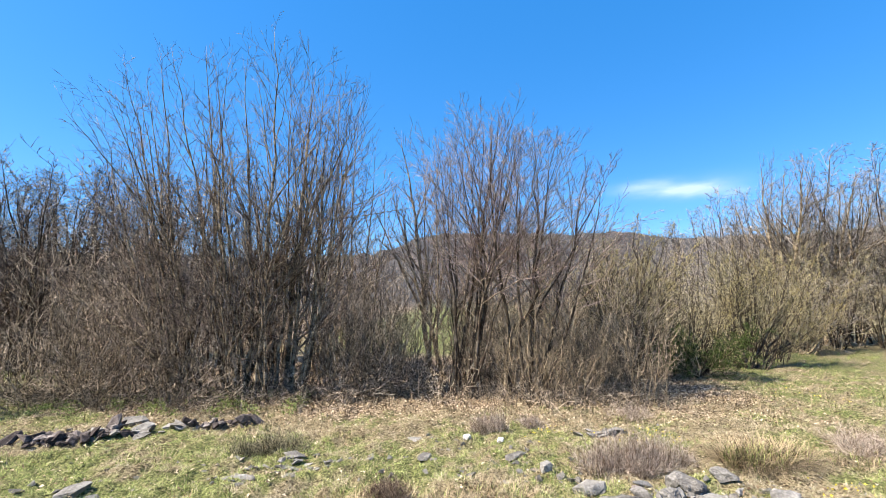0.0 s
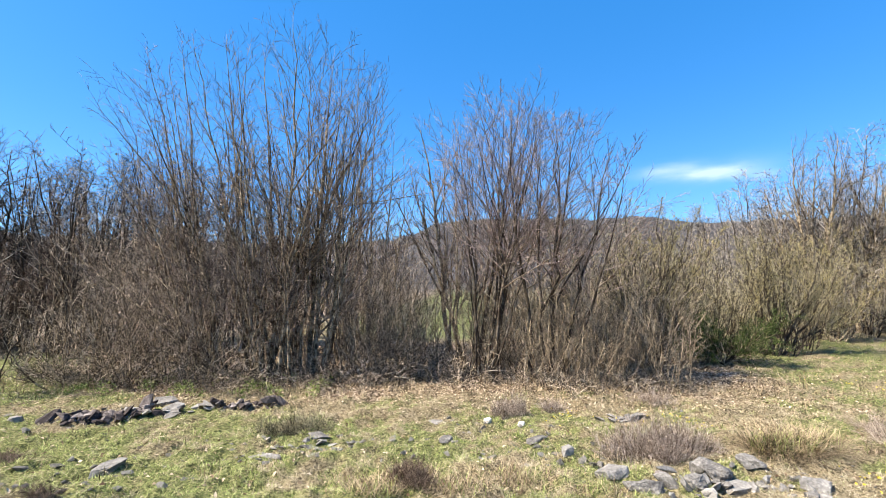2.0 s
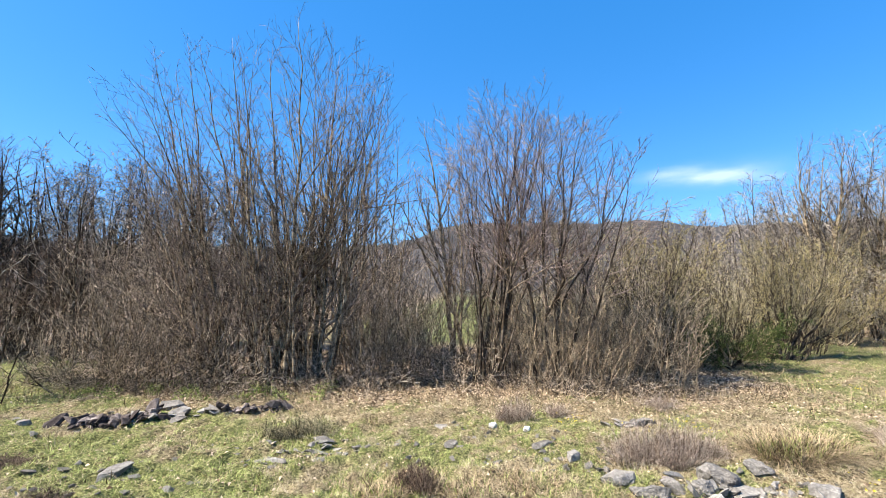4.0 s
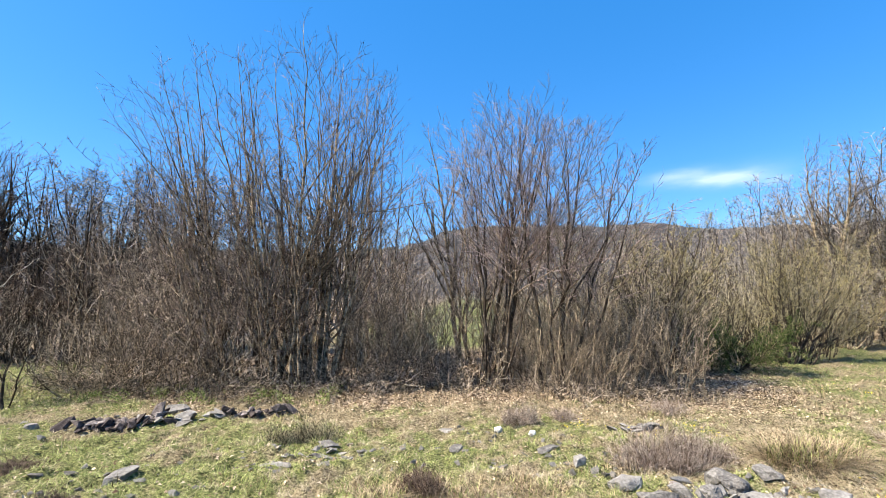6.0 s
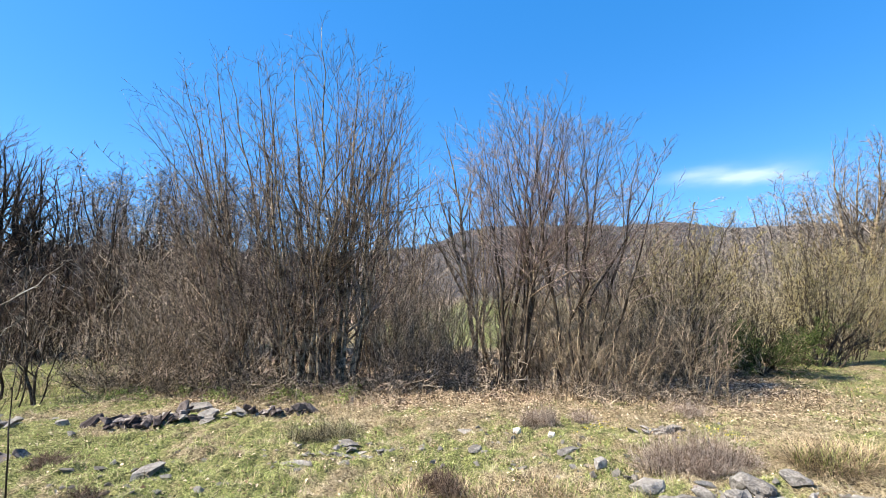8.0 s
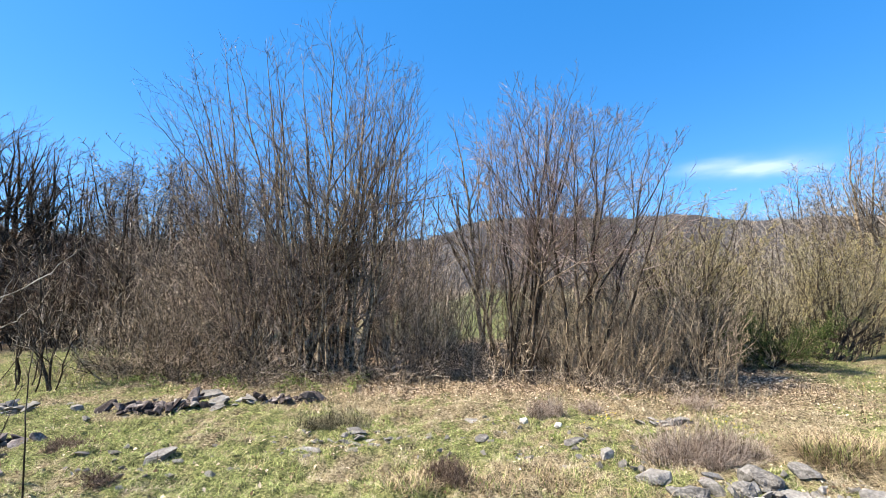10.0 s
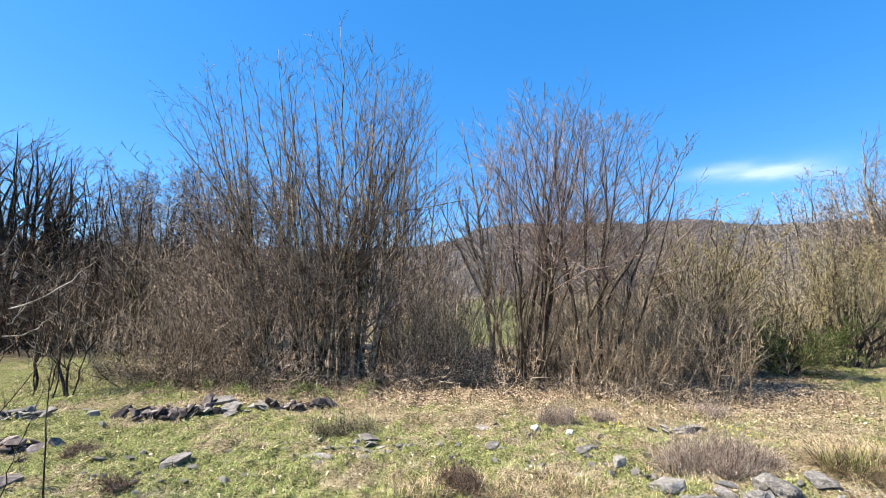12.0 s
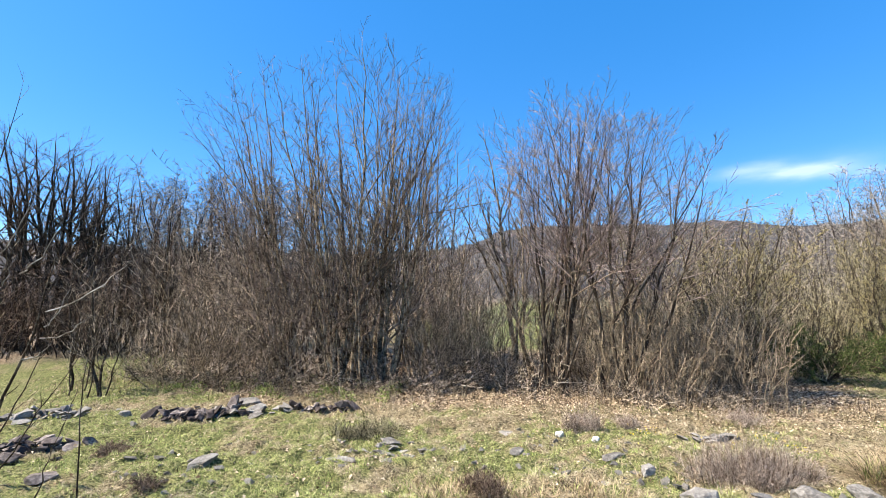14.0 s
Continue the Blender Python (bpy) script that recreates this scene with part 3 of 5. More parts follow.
def scatter(kind, places, seed, lo=0.85, hi=1.15):
    r = np.random.default_rng(seed)
    for i, (x, y) in enumerate(places):
        m = pose(x, y, float(height(x, y)) - 0.02, 0, 0, r.uniform(0, 360)) @ Matrix.Scale(r.uniform(lo, hi), 4)
        if i == 0:
            kind.matrix_basis = m
        else:
            copy_thing(kind, m)


BRUSH = "low brush along the thicket"
brush_a = low_shrub(31, 14, 2.7, 0.9, 0.4, "dense bare brown thicket shrub with crossing twigs", M_TWIG, M_BARK, 8, BRUSH, 0.0, 0.55)
brush_b = low_shrub(32, 12, 2.1, 1.0, 0.4, "low tangled bare shrub of thin grey twigs", M_TWIG, M_BARK, 8, BRUSH, 0.0, 0.6)
brush_c = low_shrub(33, 18, 3.1, 0.5, 0.5, "upright thin-stemmed bare shrub", M_TWIG, M_BARK, 11, BRUSH, 0.0, 0.75, 0.1)
shoots = low_shrub(34, 34, 2.3, 1.0, 0.5, "pale tan young shoots in a bare clump", M_TWIG_TAN, M_TWIG_TAN, 7, BRUSH, 0.15, 0.5, 0.1, 4, 2, 1.1, 0.75)
scatter(brush_a, [(-5.87, 8.37), (-6.76, 8.63), (-5.16, 8.90), (-1.96, 8.72), (-7.65, 8.99), (1.0, 10.3), (-9.7, 11.0)], 41)
scatter(brush_b, [(-5.6, 7.5), (-4.9, 7.6), (-6.3, 7.7), (-4.2, 7.4), (-2.31, 8.81), (-6.14, 8.01), (-5.43, 8.01), (-7.30, 8.19), (-8.19, 8.72), (-1.16, 8.46), (0.62, 8.99), (-10.2, 10.6)], 42, 0.8, 1.1)
scatter(brush_c, [(-0.45, 9.5), (0.0, 10.1), (-0.85, 8.54), (-1.60, 8.37), (-2.5, 10.4), (0.6, 10.7), (1.51, 8.72), (-6.6, 10.6), (-8.0, 11.0), (2.3, 10.4), (-1.5, 10.9),
                  (-0.9, 12.2)], 43)
brush_e = low_shrub(41, 18, 2.9, 0.9, 0.5, "dark olive-brown bare shrub with crowded stems", M_TWIG_OLIVE, M_BARK_DARK, 9, BRUSH, 0.0, 0.55, 0.1, 5, 2, 1.0, 1.2)
scatter(brush_e, [(4.7, 10.5), (5.5, 10.9), (6.2, 11.4), (5.2, 11.8), (6.6, 12.3), (4.2, 9.9), (7.3, 12.6), (8.6, 12.8), (9.6, 13.4), (5.9, 12.6)], 51, 0.85, 1.15)
brush_d = low_shrub(38, 15, 4.3, 1.0, 0.5, "tall bare shrub of thin upright stems", M_TWIG, M_BARK, 14, BRUSH, 0.0, 0.75, 0.1, 4, 1)
scatter(brush_d, [(-1.2, 9.9), (-3.3, 10.1), (-6.4, 10.0), (-7.6, 10.6), (-1.7, 10.3), (-5.2, 10.9), (-3.9, 11.0), (-2.6, 11.4), (0.9, 11.4), (2.0, 11.2), (3.0, 10.6)], 48)
scatter(shoots, [(2.35, 7.85), (3.0, 8.0), (1.7, 8.15), (2.7, 8.4)], 44, 0.8, 1.05)
shoots_grey = low_shrub(39, 30, 2.6, 1.0, 0.5, "grey-brown young shoots in a bare clump", M_TWIG, M_BARK, 7, BRUSH, 0.1, 0.5, 0.1, 4, 2, 1.1, 0.9)
scatter(shoots_grey, [(1.8, 8.5), (3.1, 8.7), (2.4, 9.2), (3.5, 9.4), (1.2, 8.5), (2.9, 9.6)], 49, 0.8, 1.1)
heap = tangle(35, 1.4, 0.35, 60, "low heap of dead brown brushwood", BRUSH, M_TWIG)
scatter(heap, [(-4.54, 7.83), (-3.20, 7.92), (0.62, 8.01), (-6.59, 7.92), (-5.70, 7.74), (-3.92, 7.57), (-2.67, 7.65), (-1.78, 7.83), (-0.89, 8.19), (-7.48, 8.10), (1.69, 7.57), (-2.31, 8.19), (2.67, 7.48)], 46, 0.7, 1.2)
bramble = low_shrub(36, 16, 0.85, 0.7, 0.45, "low bare bramble with thin arching canes", M_TWIG, M_BARK, 10, BRUSH, 0.0, 0.8, 0.05, 4, 1, 1.2, 0.8)
scatter(bramble, [(-5.07, 7.65), (-4.27, 7.57), (-3.47, 7.65), (-2.05, 7.74), (-6.14, 7.65), (-7.03, 7.74), (-1.33, 7.92), (-0.53, 8.54), (0.18, 7.92), (1.25, 7.48), (-8.01, 8.01), (-2.85, 8.28), (-4.09, 8.46), (-0.89, 8.81)], 45, 0.75, 1.25)


# ---- woods on either side ----
def wood_tree(seed, h, r, label, spread=0.7, bark=M_BARK_DARK, fork=0.25, n1=18, twig=M_TWIG_FAR):
    g = np.random.default_rng(seed)
    root = tagged(new("woodland_tree"), label, "tree", "trees of the wood")
    P, R = stem_line(g, (0, 0, g.uniform(-0.6, 0.6), g.uniform(-0.6, 0.6), h, r), 12, 0.09)
    P1, R1 = grow(g, P[None], R[None], n1, fork, 0.96, spread, 0.44, 0.3, 0.08, 8, 0.6, 0.01, 0.6)
    P1 = under(P1, P[-1, 2] * 0.98)
    P2, R2 = grow(g, P1, R1, 10, 0.2, 0.97, 0.65, 0.36, 0.15, 0.08, 4, 0.6, 0.008)
    P3, R3 = grow(g, P2, R2, 8, 0.1, 0.98, 0.6, 0.42, 0.1, 0.0, 2, 0.65, 0.0052)
    P4, R4 = grow(g, P3, R3, 1, 0.2, 0.98, 0.6, 0.55, 0.1, 0.0, 2, 0.8, 0.004)
    trunk = part("trunk", mesh_from("trunk", *tubes(P[None], R[None], 9), bark, True), root)
    for i in range(n1):
        part("limb", mesh_from("limb", *tubes(P1[i:i + 1], R1[i:i + 1], 5), bark, True), trunk)
    part("crown", mesh_from("crown", *join([tubes(P2, R2, 3), tubes(P3, R3, 3), tubes(P4, R4, 3)]), twig), root, kind="stuff")
    return root


def woods(trees, places, seed):
    r = np.random.default_rng(seed)
    first = set()
    for i, (x, y, s) in enumerate(places):
        k = i % len(trees)
        m = pose(x, y, float(height(x, y)) - 0.03, 0, 0, r.uniform(0, 360)) @ Matrix.Scale(s, 4)
        if k not in first:
            first.add(k)
            trees[k].matrix_basis = m
        else:
            copy_thing(trees[k], m)


# the near trees of the wood, each with its own stems
WOOD_EDGE = dict(n1=13, n2=7, n3=6, bark=M_BARK_DARK, twig=M_TWIG_FAR, a1=0.75, l1=0.34, t1=0.6, u0=0.25, up=0.28, a2=0.55, a3=0.55, thick=1.0, wob=0.04, group="trees of the wood")
shrub("woodland_tree", "dark bare woodland tree with ascending limbs and dense twigs", "tree", [
    (-15.67, 11.71, -16.18, 11.11, 7.35, 0.10), (-15.46, 11.75, -15.79, 11.42, 7.15, 0.08), (-15.84, 11.68, -16.61, 10.68, 7.05, 0.09)], 51, **dict(WOOD_EDGE, twig=M_TWIG_DARK, a1=0.85, t1=0.3, l1=0.27, n3=8))
shrub("woodland_tree", "tall dark bare woodland tree with a broad twiggy crown", "tree", [
    (-14.93, 11.84, -15.34, 11.42, 7.05, 0.11), (-14.83, 11.85, -15.00, 11.74, 7.25, 0.09), (-14.70, 11.88, -14.71, 11.98, 7.05, 0.09)], 52, **dict(WOOD_EDGE, twig=M_TWIG_DARK, a1=0.85, t1=0.3, l1=0.27, n3=8))
shrub("woodland_tree", "dark bare woodland tree with a rounded crown", "tree", [
    (-14.55, 12.22, -14.72, 12.11, 6.75, 0.12), (-14.44, 12.24, -14.33, 12.47, 6.65, 0.10), (-14.32, 12.26, -13.96, 12.77, 6.40, 0.08), (-14.58, 12.21, -14.95, 11.86, 6.45, 0.07)], 53, **dict(WOOD_EDGE, twig=M_TWIG_DARK, a1=0.85, t1=0.3, l1=0.27, n3=8))
shrub("woodland_tree", "slender dark bare trees grown from one stool", "tree", [
    (-14.00, 12.64, -14.07, 12.65, 6.55, 0.08), (-13.86, 12.67, -13.69, 12.95, 6.35, 0.07), (-13.58, 13.06, -13.50, 13.23, 6.15, 0.07), (-13.39, 13.09, -13.09, 13.48, 5.75, 0.06)], 54, **dict(WOOD_EDGE, twig=M_TWIG_DARK, a1=0.85, t1=0.3, l1=0.27, n3=8))
shrub("woodland_tree", "broad bare grey tree with spreading limbs at the wood's edge", "tree", [
    (12.41, 17.13, 11.66, 17.65, 6.0, 0.07), (12.47, 17.12, 12.44, 17.14, 7.4, 0.09), (12.55, 17.12, 13.01, 16.77, 6.9, 0.08), (12.63, 17.11, 13.53, 16.41, 7.4, 0.09),
    (12.71, 17.10, 13.83, 16.20, 5.8, 0.07), (12.35, 17.13, 10.96, 18.05, 5.0, 0.06)], 55, **dict(WOOD_EDGE, n1=15, n2=9, thick=1.0, bark=M_BARK))
shrub("woodland_tree", "bare grey many-stemmed tree with fine upward twigs", "tree", [
    (13.99, 17.00, 14.36, 16.69, 6.0, 0.07), (14.09, 17.00, 14.84, 16.35, 6.2, 0.08), (14.21, 16.99, 15.24, 16.07, 6.5, 0.08), (14.28, 16.98, 15.62, 15.76, 6.2, 0.08),
    (14.13, 16.99, 14.89, 16.33, 5.0, 0.05)], 56, **dict(WOOD_EDGE, n1=15, n2=9, thick=1.0, bark=M_BARK))
shrub("woodland_tree", "pale grey bare tree leaning over the grass", "tree", [
    (16.03, 16.84, 16.10, 16.78, 4.6, 0.06), (16.13, 16.84, 16.77, 16.21, 6.1, 0.08), (16.22, 16.83, 17.30, 15.72, 6.1, 0.08), (16.07, 16.84, 15.56, 17.32, 3.2, 0.05)], 57, **dict(WOOD_EDGE, n1=15, n2=9, thick=1.0, bark=M_BARK))
W1 = wood_tree(51, 7.6, 0.13, "tall dark bare woodland tree with ascending limbs", twig=M_TWIG_DARK)
W2 = wood_tree(52, 7.2, 0.11, "bare woodland tree with a rounded twiggy crown", 0.75, twig=M_TWIG_DARK)
LEFT_WOOD = [(-17.4, 12.6, 0.93), (-18.4, 10.4, 0.95), (-12.6, 15.4, 0.76), (-15.4, 15.4, 0.9), (-17.8, 15.5, 0.98), (-10.6, 16.5, 0.66), (-20.6, 12, 1.08), (-13.4, 18.2, 0.85)]
woods([W1, W2], LEFT_WOOD, 61)
W5 = wood_tree(55, 7.4, 0.11, "bare grey woodland tree of medium height", 0.65, M_BARK)
RIGHT_WOOD = [(18.4, 18.4, 0.9), (20.0, 17.4, 0.95), (17.0, 20.5, 0.9), (21.8, 19.6, 1.0), (15.0, 20.6, 0.8), (24, 21, 1.1)]
woods([W5], RIGHT_WOOD, 62)
edge = low_shrub(37, 13, 2.9, 1.0, 0.5, "grey-brown bare shrub at the wood's edge", M_TWIG_FAR, M_BARK, 9, "shrubs at the wood's edge", 0.0, 0.8, 0.1, 5, 2, 1.15, 0.9)
scatter(edge, [(10.4, 14.6), (8.6, 14.6), (11.6, 14.6), (13.2, 15.2), (12.2, 15.4), (14.2, 16.4), (15.8, 15.8), (17.4, 15.6), (6.4, 13.6), (5.2, 12.4), (18.6, 15.0)], 47, 0.85, 1.25)
# the left wood's shade is put into these shrubs' dark twig and bark
edge_dark = low_shrub(40, 14, 2.4, 1.0, 0.5, "brown bare shrub coloured dark for the wood's shade", M_TWIG_DARK, M_BARK_DARK, 10, "shrubs at the wood's edge", 0.0, 0.8, 0.1, 5, 2, 1.2, 1.0)
scatter(edge_dark, [(-12.8, 10.6), (-14.4, 10.8), (-11.4, 11.6), (-16.0, 11.2), (-13.6, 11.4), (-15.2, 11.2), (-16.8, 10.6), (-12.2, 11.4), (-13.2, 12.2), (-14.8, 12.4), (-16.2, 12.6), (-17.6, 11.8), (-18.4, 11.0), (-15.6, 13.4), (-17.2, 13.6), (-14.0, 13.4)], 50, 0.9, 1.4)


def pole_tree(seed, h, label, mat, buds=0, stems=3, wide=0.7):
    """A slender young tree of the undergrowth, twiggy from the foot."""
    g = np.random.default_rng(seed)
    root = tagged(new("young_tree"), label, "tree", "young trees behind the thicket")
    lines, rads = [], []
    for i in range(stems):
        a = g.uniform(0, 2 * pi)
        P, R = stem_line(g, (0.15 * cos(a), 0.15 * sin(a), wide * cos(a), wide * sin(a), h * g.uniform(0.75, 1.0), 0.035), 11, 0.05)
        lines.append(P)
        rads.append(R)
        part("stem", mesh_from("stem", *tubes(P[None], R[None], 6), M_BARK_DARK, True), root)
    P, R = np.stack(lines), np.stack(rads)
    P1, R1 = grow(g, P, R, 28, 0.1, 0.98, 0.85, 0.25, 0.06, 0.1, 4, 0.4, 0.005, 0.6)
    P1 = under(P1, P[:, -1, 2].max())
    P2, R2 = grow(g, P1, R1, 6, 0.12, 0.98, 0.9, 0.38, 0.05, 0.0, 2, 0.7, 0.0062)
    P3, R3 = grow(g, P2, R2, 2, 0.12, 0.98, 0.8, 0.55, 0.0, 0.0, 2, 0.8, 0.005)
    part("twig_crown", mesh_from("twig_crown", *join([tubes(P1, R1, 3), tubes(P2, R2, 3), tubes(P3, R3, 3)]), mat), root, kind="stuff")
    if buds:
        part("bud_spray", mesh_from("bud_spray", *sprinkle(g, P3, buds, 0.014), M_BUD), root, kind="stuff")
    return root


Y1 = pole_tree(56, 5.0, "slender bare young tree with dense brown twigs", M_TWIG, 0, 4, 0.9)
Y2 = pole_tree(57, 4.6, "slender bare young tree with grey twigs", M_TWIG_DARK)
BEHIND = [(-13.0, 14.6, 1.2), (-11.8, 14.8, 1.2), (-9.8, 14.6, 1.2), (-7.6, 13.2, 1.15), (-10.6, 12.2, 1.1), (-9.6, 13.6, 1.2), (-11.2, 12.9, 1.25), (-10.4, 13.4, 1.2), (-8.4, 12.6, 1.15), (-12.2, 14.2, 1.2), (-9.0, 12.8, 1.15), (-12.0, 12.4, 1.1), (-10.8, 11.6, 1.05), (-11.6, 13.6, 1.15), (-9.8, 12.6, 1.0), (-9.0, 11.8, 0.95), (-8.8, 13.4, 1.05), (-7.8, 12.2, 0.9), (-7.2, 13.4, 1.0),
          (-6.2, 12.4, 0.9), (-5.4, 13.4, 0.95), (-4.6, 12.2, 0.85), (-3.6, 13.0, 0.9), (-2.4, 12.4, 0.8), (-13.2, 13.0, 1.2), 
          (-10.2, 14.8, 1.1), (-12.6, 15.4, 1.2), (-8.2, 14.4, 1.2), (-7.0, 12.0, 1.05), (-10.2, 11.4, 1.1), (-4.0, 11.6, 1.1),
          (-4.8, 13.2, 1.15), (1.4, 12.2, 0.62), (2.6, 12.0, 0.66), (3.8, 11.6, 0.7), (5.0, 12.0, 0.72), (6.0, 12.8, 0.74)]
woods([Y1, Y2], BEHIND, 63)
Y4 = pole_tree(59, 4.6, "young sallow with tan twigs and opening buds", M_TWIG_OLIVE, 3000, 6, 1.2)
SALLOWS = [(3.0, 11.2, 0.84), (3.9, 12.4, 0.9), (4.4, 11.6, 0.84), (8.6, 14.8, 0.85), (10.0, 15.2, 0.9), (11.6, 15.6, 0.95), (13.4, 15.6, 0.9), (15.2, 15.8, 0.85), (6.4, 14.6, 0.8)]
woods([Y4], SALLOWS, 65)
RIGHT_YOUNG = [(13.0, 18.5, 1.25), (14.8, 18.8, 1.3), (16.6, 17.8, 1.3), (18.2, 18.6, 1.3), (11.6, 18.4, 1.1), (9.6, 16.6, 0.8), (11.0, 17.4, 0.9), (12.6, 17.2, 0.95), (13.6, 18.2, 1.05), (15.0, 17.4, 1.1), (16.4, 18.4, 1.1), (17.6, 17.0, 1.1), (19.0, 17.6, 1.2),
               (20.6, 17.8, 1.2), (10.4, 19.0, 0.85), (12.0, 20.0, 0.95), (8.2, 17.8, 0.75), (14.4, 20.0, 1.2), (18.0, 20.0, 1.3)]
Y3 = pole_tree(58, 5.2, "bare grey young tree at the wood's edge", M_TWIG_FAR, 0, 4, 0.9)
woods([Y3], RIGHT_YOUNG, 64)


# ---- distant woods ----
def far_trees(name, label, places, seed, n, mat, wide=0.32, k=2):
    """Bare far-off trees: a trunk and n rising branches each."""
    r = np.random.default_rng(seed)
    xs, ys, hs = places
    m = len(xs)
    base = np.stack([xs, ys, height(xs, ys) - 0.3], 1)
    top = base + np.stack([r.normal(size=m) * 0.3, r.normal(size=m) * 0.3, hs], 1)
    P = base[:, None] + (top - base)[:, None] * np.linspace(0, 1, 3)[None, :, None]
    R = hs[:, None] * np.array([0.014, 0.009, 0.003])
    B, BR = grow(r, P, R, n, 0.15, 0.98, 0.6, wide, 0.4, 0.0 if k == 2 else 0.2, k, 0.55, 0.05, 0.5)
    v, t = join([tubes(P, R, 3), tubes(B, BR, 3)])
    return tagged(new(name, mesh_from(name, v, t, mat)), label, "woodland", kind="stuff")


rw = np.random.default_rng(71)
az = np.radians(np.concatenate([rw.uniform(-12, 34, 3000), rw.uniform(-58, 58, 600)]))
rr = np.sqrt(rw.uniform(150**2, 790**2, 3600))
far_trees("hillside_wood", "bare grey-brown deciduous wood covering the hill", (rr * np.sin(az), rr * np.cos(az), rw.uniform(2.6, 3.8, 3600)), 72, 6, M_WOODS, 0.6)
az = np.radians(np.concatenate([rw.uniform(-60, -20, 100), rw.uniform(17, 60, 160)]))
rr = np.sqrt(rw.uniform(48**2, 150**2, 260))
far_trees("field_edge_wood", "bare trees beyond the field edge", (rr * np.sin(az), rr * np.cos(az), rw.uniform(5, 9, 260)), 73, 80, M_TWIG_FAR, 0.22, 2)


# ---- stones ----
def stone_mesh(seed, sx, sy, sz, n=16, rough=0.0, mat=M_STONE, power=0.7):
    r = np.random.default_rng(seed)
    d = unit(r.normal(size=(n, 3)))
    d = np.sign(d) * np.abs(d) ** power
    bm = bmesh.new()
    for x, y, z in d * np.array([sx, sy, sz]) * 0.5 * r.uniform(0.85, 1.12, (n, 1)):
        bm.verts.new((x, y, z))
    out = bmesh.ops.convex_hull(bm, input=bm.verts)
    loose = [v for v in bm.verts if not v.link_faces]
    bmesh.ops.delete(bm, geom=loose, context="VERTS")
    bmesh.ops.dissolve_limit(bm, angle_limit=radians(12), verts=bm.verts, edges=bm.edges)
    bmesh.ops.bevel(bm, geom=bm.edges[:], offset=0.012 * min(sx, sy, sz) + 0.001, segments=1, affect="EDGES")
    bmesh.ops.triangulate(bm, faces=bm.faces)
    if rough:
        bmesh.ops.subdivide_edges(bm, edges=bm.edges[:], cuts=3, use_grid_fill=True)
        for v in bm.verts:
            k = noise.fractal(v.co * 11 + Vector((seed, 0, 0)), 0.75, 2.1, 5)
            v.co += v.co.normalized() * k * rough
    bmesh.ops.recalc_face_normals(bm, faces=bm.faces)
    me = bpy.data.meshes.new("stone")
    bm.to_mesh(me)
    bm.free()
    me.materials.append(mat)
    return me


def stone_pile(label, line, n, lo, hi, width, seed, mat=M_SLATE, flat=0.55, high=0.0, tumble=14):
    """Broken stones strewn along a line of (x, y) points; high: how far the later ones lie upon the first."""
    r = np.random.default_rng(seed)
    line = np.array(line, dtype=float)
    cx, cy = line.mean(0)
    root = tagged(new("rock_pile"), label, "rock pile")
    root.location = (cx, cy, float(height(cx, cy)))
    for i in range(n):
        f = (i * 0.618 % 1) * (len(line) - 1)
        k = min(int(f), len(line) - 2)
        upper = high and i > n * 0.6
        p = line[k] + (line[k + 1] - line[k]) * (f - k) + r.normal(size=2) * width * (0.5 if upper else 1)
        s = lo + (hi - lo) * r.random() ** 1.4
        sx, sy, sz = s * r.uniform(0.8, 1.5), s * r.uniform(0.5, 1.0), s * r.uniform(flat * 0.6, flat * 1.4)
        ob = part("stone", stone_mesh(seed * 100 + i, sx, sy, sz, int(r.integers(9, 14)), 0, mat, 1.0), root)
        z = float(height(p[0], p[1])) - root.location.z + sz * 0.28 + (high if upper else 0)
        ob.matrix_basis = pose(p[0] - cx, p[1] - cy, z, r.normal() * tumble, r.normal() * tumble, r.uniform(0, 360))
    return root


stone_pile("heap of dark angular slaty stones along the grass edge", [(-4.85, 5.6), (-4.5, 5.72), (-4.1, 5.85)], 125, 0.06, 0.26, 0.12, 81, M_SLATE, 0.38, 0.05, 26)
stone_pile("grey-brown flat stones continuing the heap", [(-4.1, 5.9), (-3.85, 6.0), (-3.5, 6.15)], 18, 0.08, 0.4, 0.10, 82, M_STONE, 0.28, 0.0, 12)
stone_pile("small heap of dark jagged stones in the grass", [(-3.3, 6.1), (-2.95, 6.2), (-2.55, 6.3)], 48, 0.05, 0.24, 0.07, 83, M_SLATE, 0.5, 0.05, 36)
stone_pile("bank of grey and dark broken stones", [(-6.2, 3.8), (-5.5, 3.85), (-5.15, 4.35)], 130, 0.06, 0.28, 0.2, 84, M_SLATE, 0.34, 0.05, 22)
stone_pile("grey slabs lying among weeds", [(-7.2, 5.0), (-6.6, 5.2), (-6.1, 5.4)], 56, 0.07, 0.26, 0.13, 85, M_STONE, 0.42, 0.05, 20)
stone_pile("rough grey limestone lumps half buried in grass", [(1.55, 3.75), (1.9, 3.9), (2.3, 3.95), (2.55, 3.8)], 60, 0.04, 0.18, 0.12, 86, M_STONE, 0.65, 0.0, 30)
stone_pile("flat grey stones half sunk in thin turf", [(-2.15, 4.7), (-1.8, 4.55), (-1.4, 4.75), (-1.3, 4.95)], 54, 0.03, 0.2, 0.16, 87, M_STONE, 0.3)
stone_pile("low grey slabs in the grass", [(1.7, 5.75), (1.95, 5.8), (2.2, 5.75)], 16, 0.06, 0.28, 0.07, 88, M_STONE, 0.4)


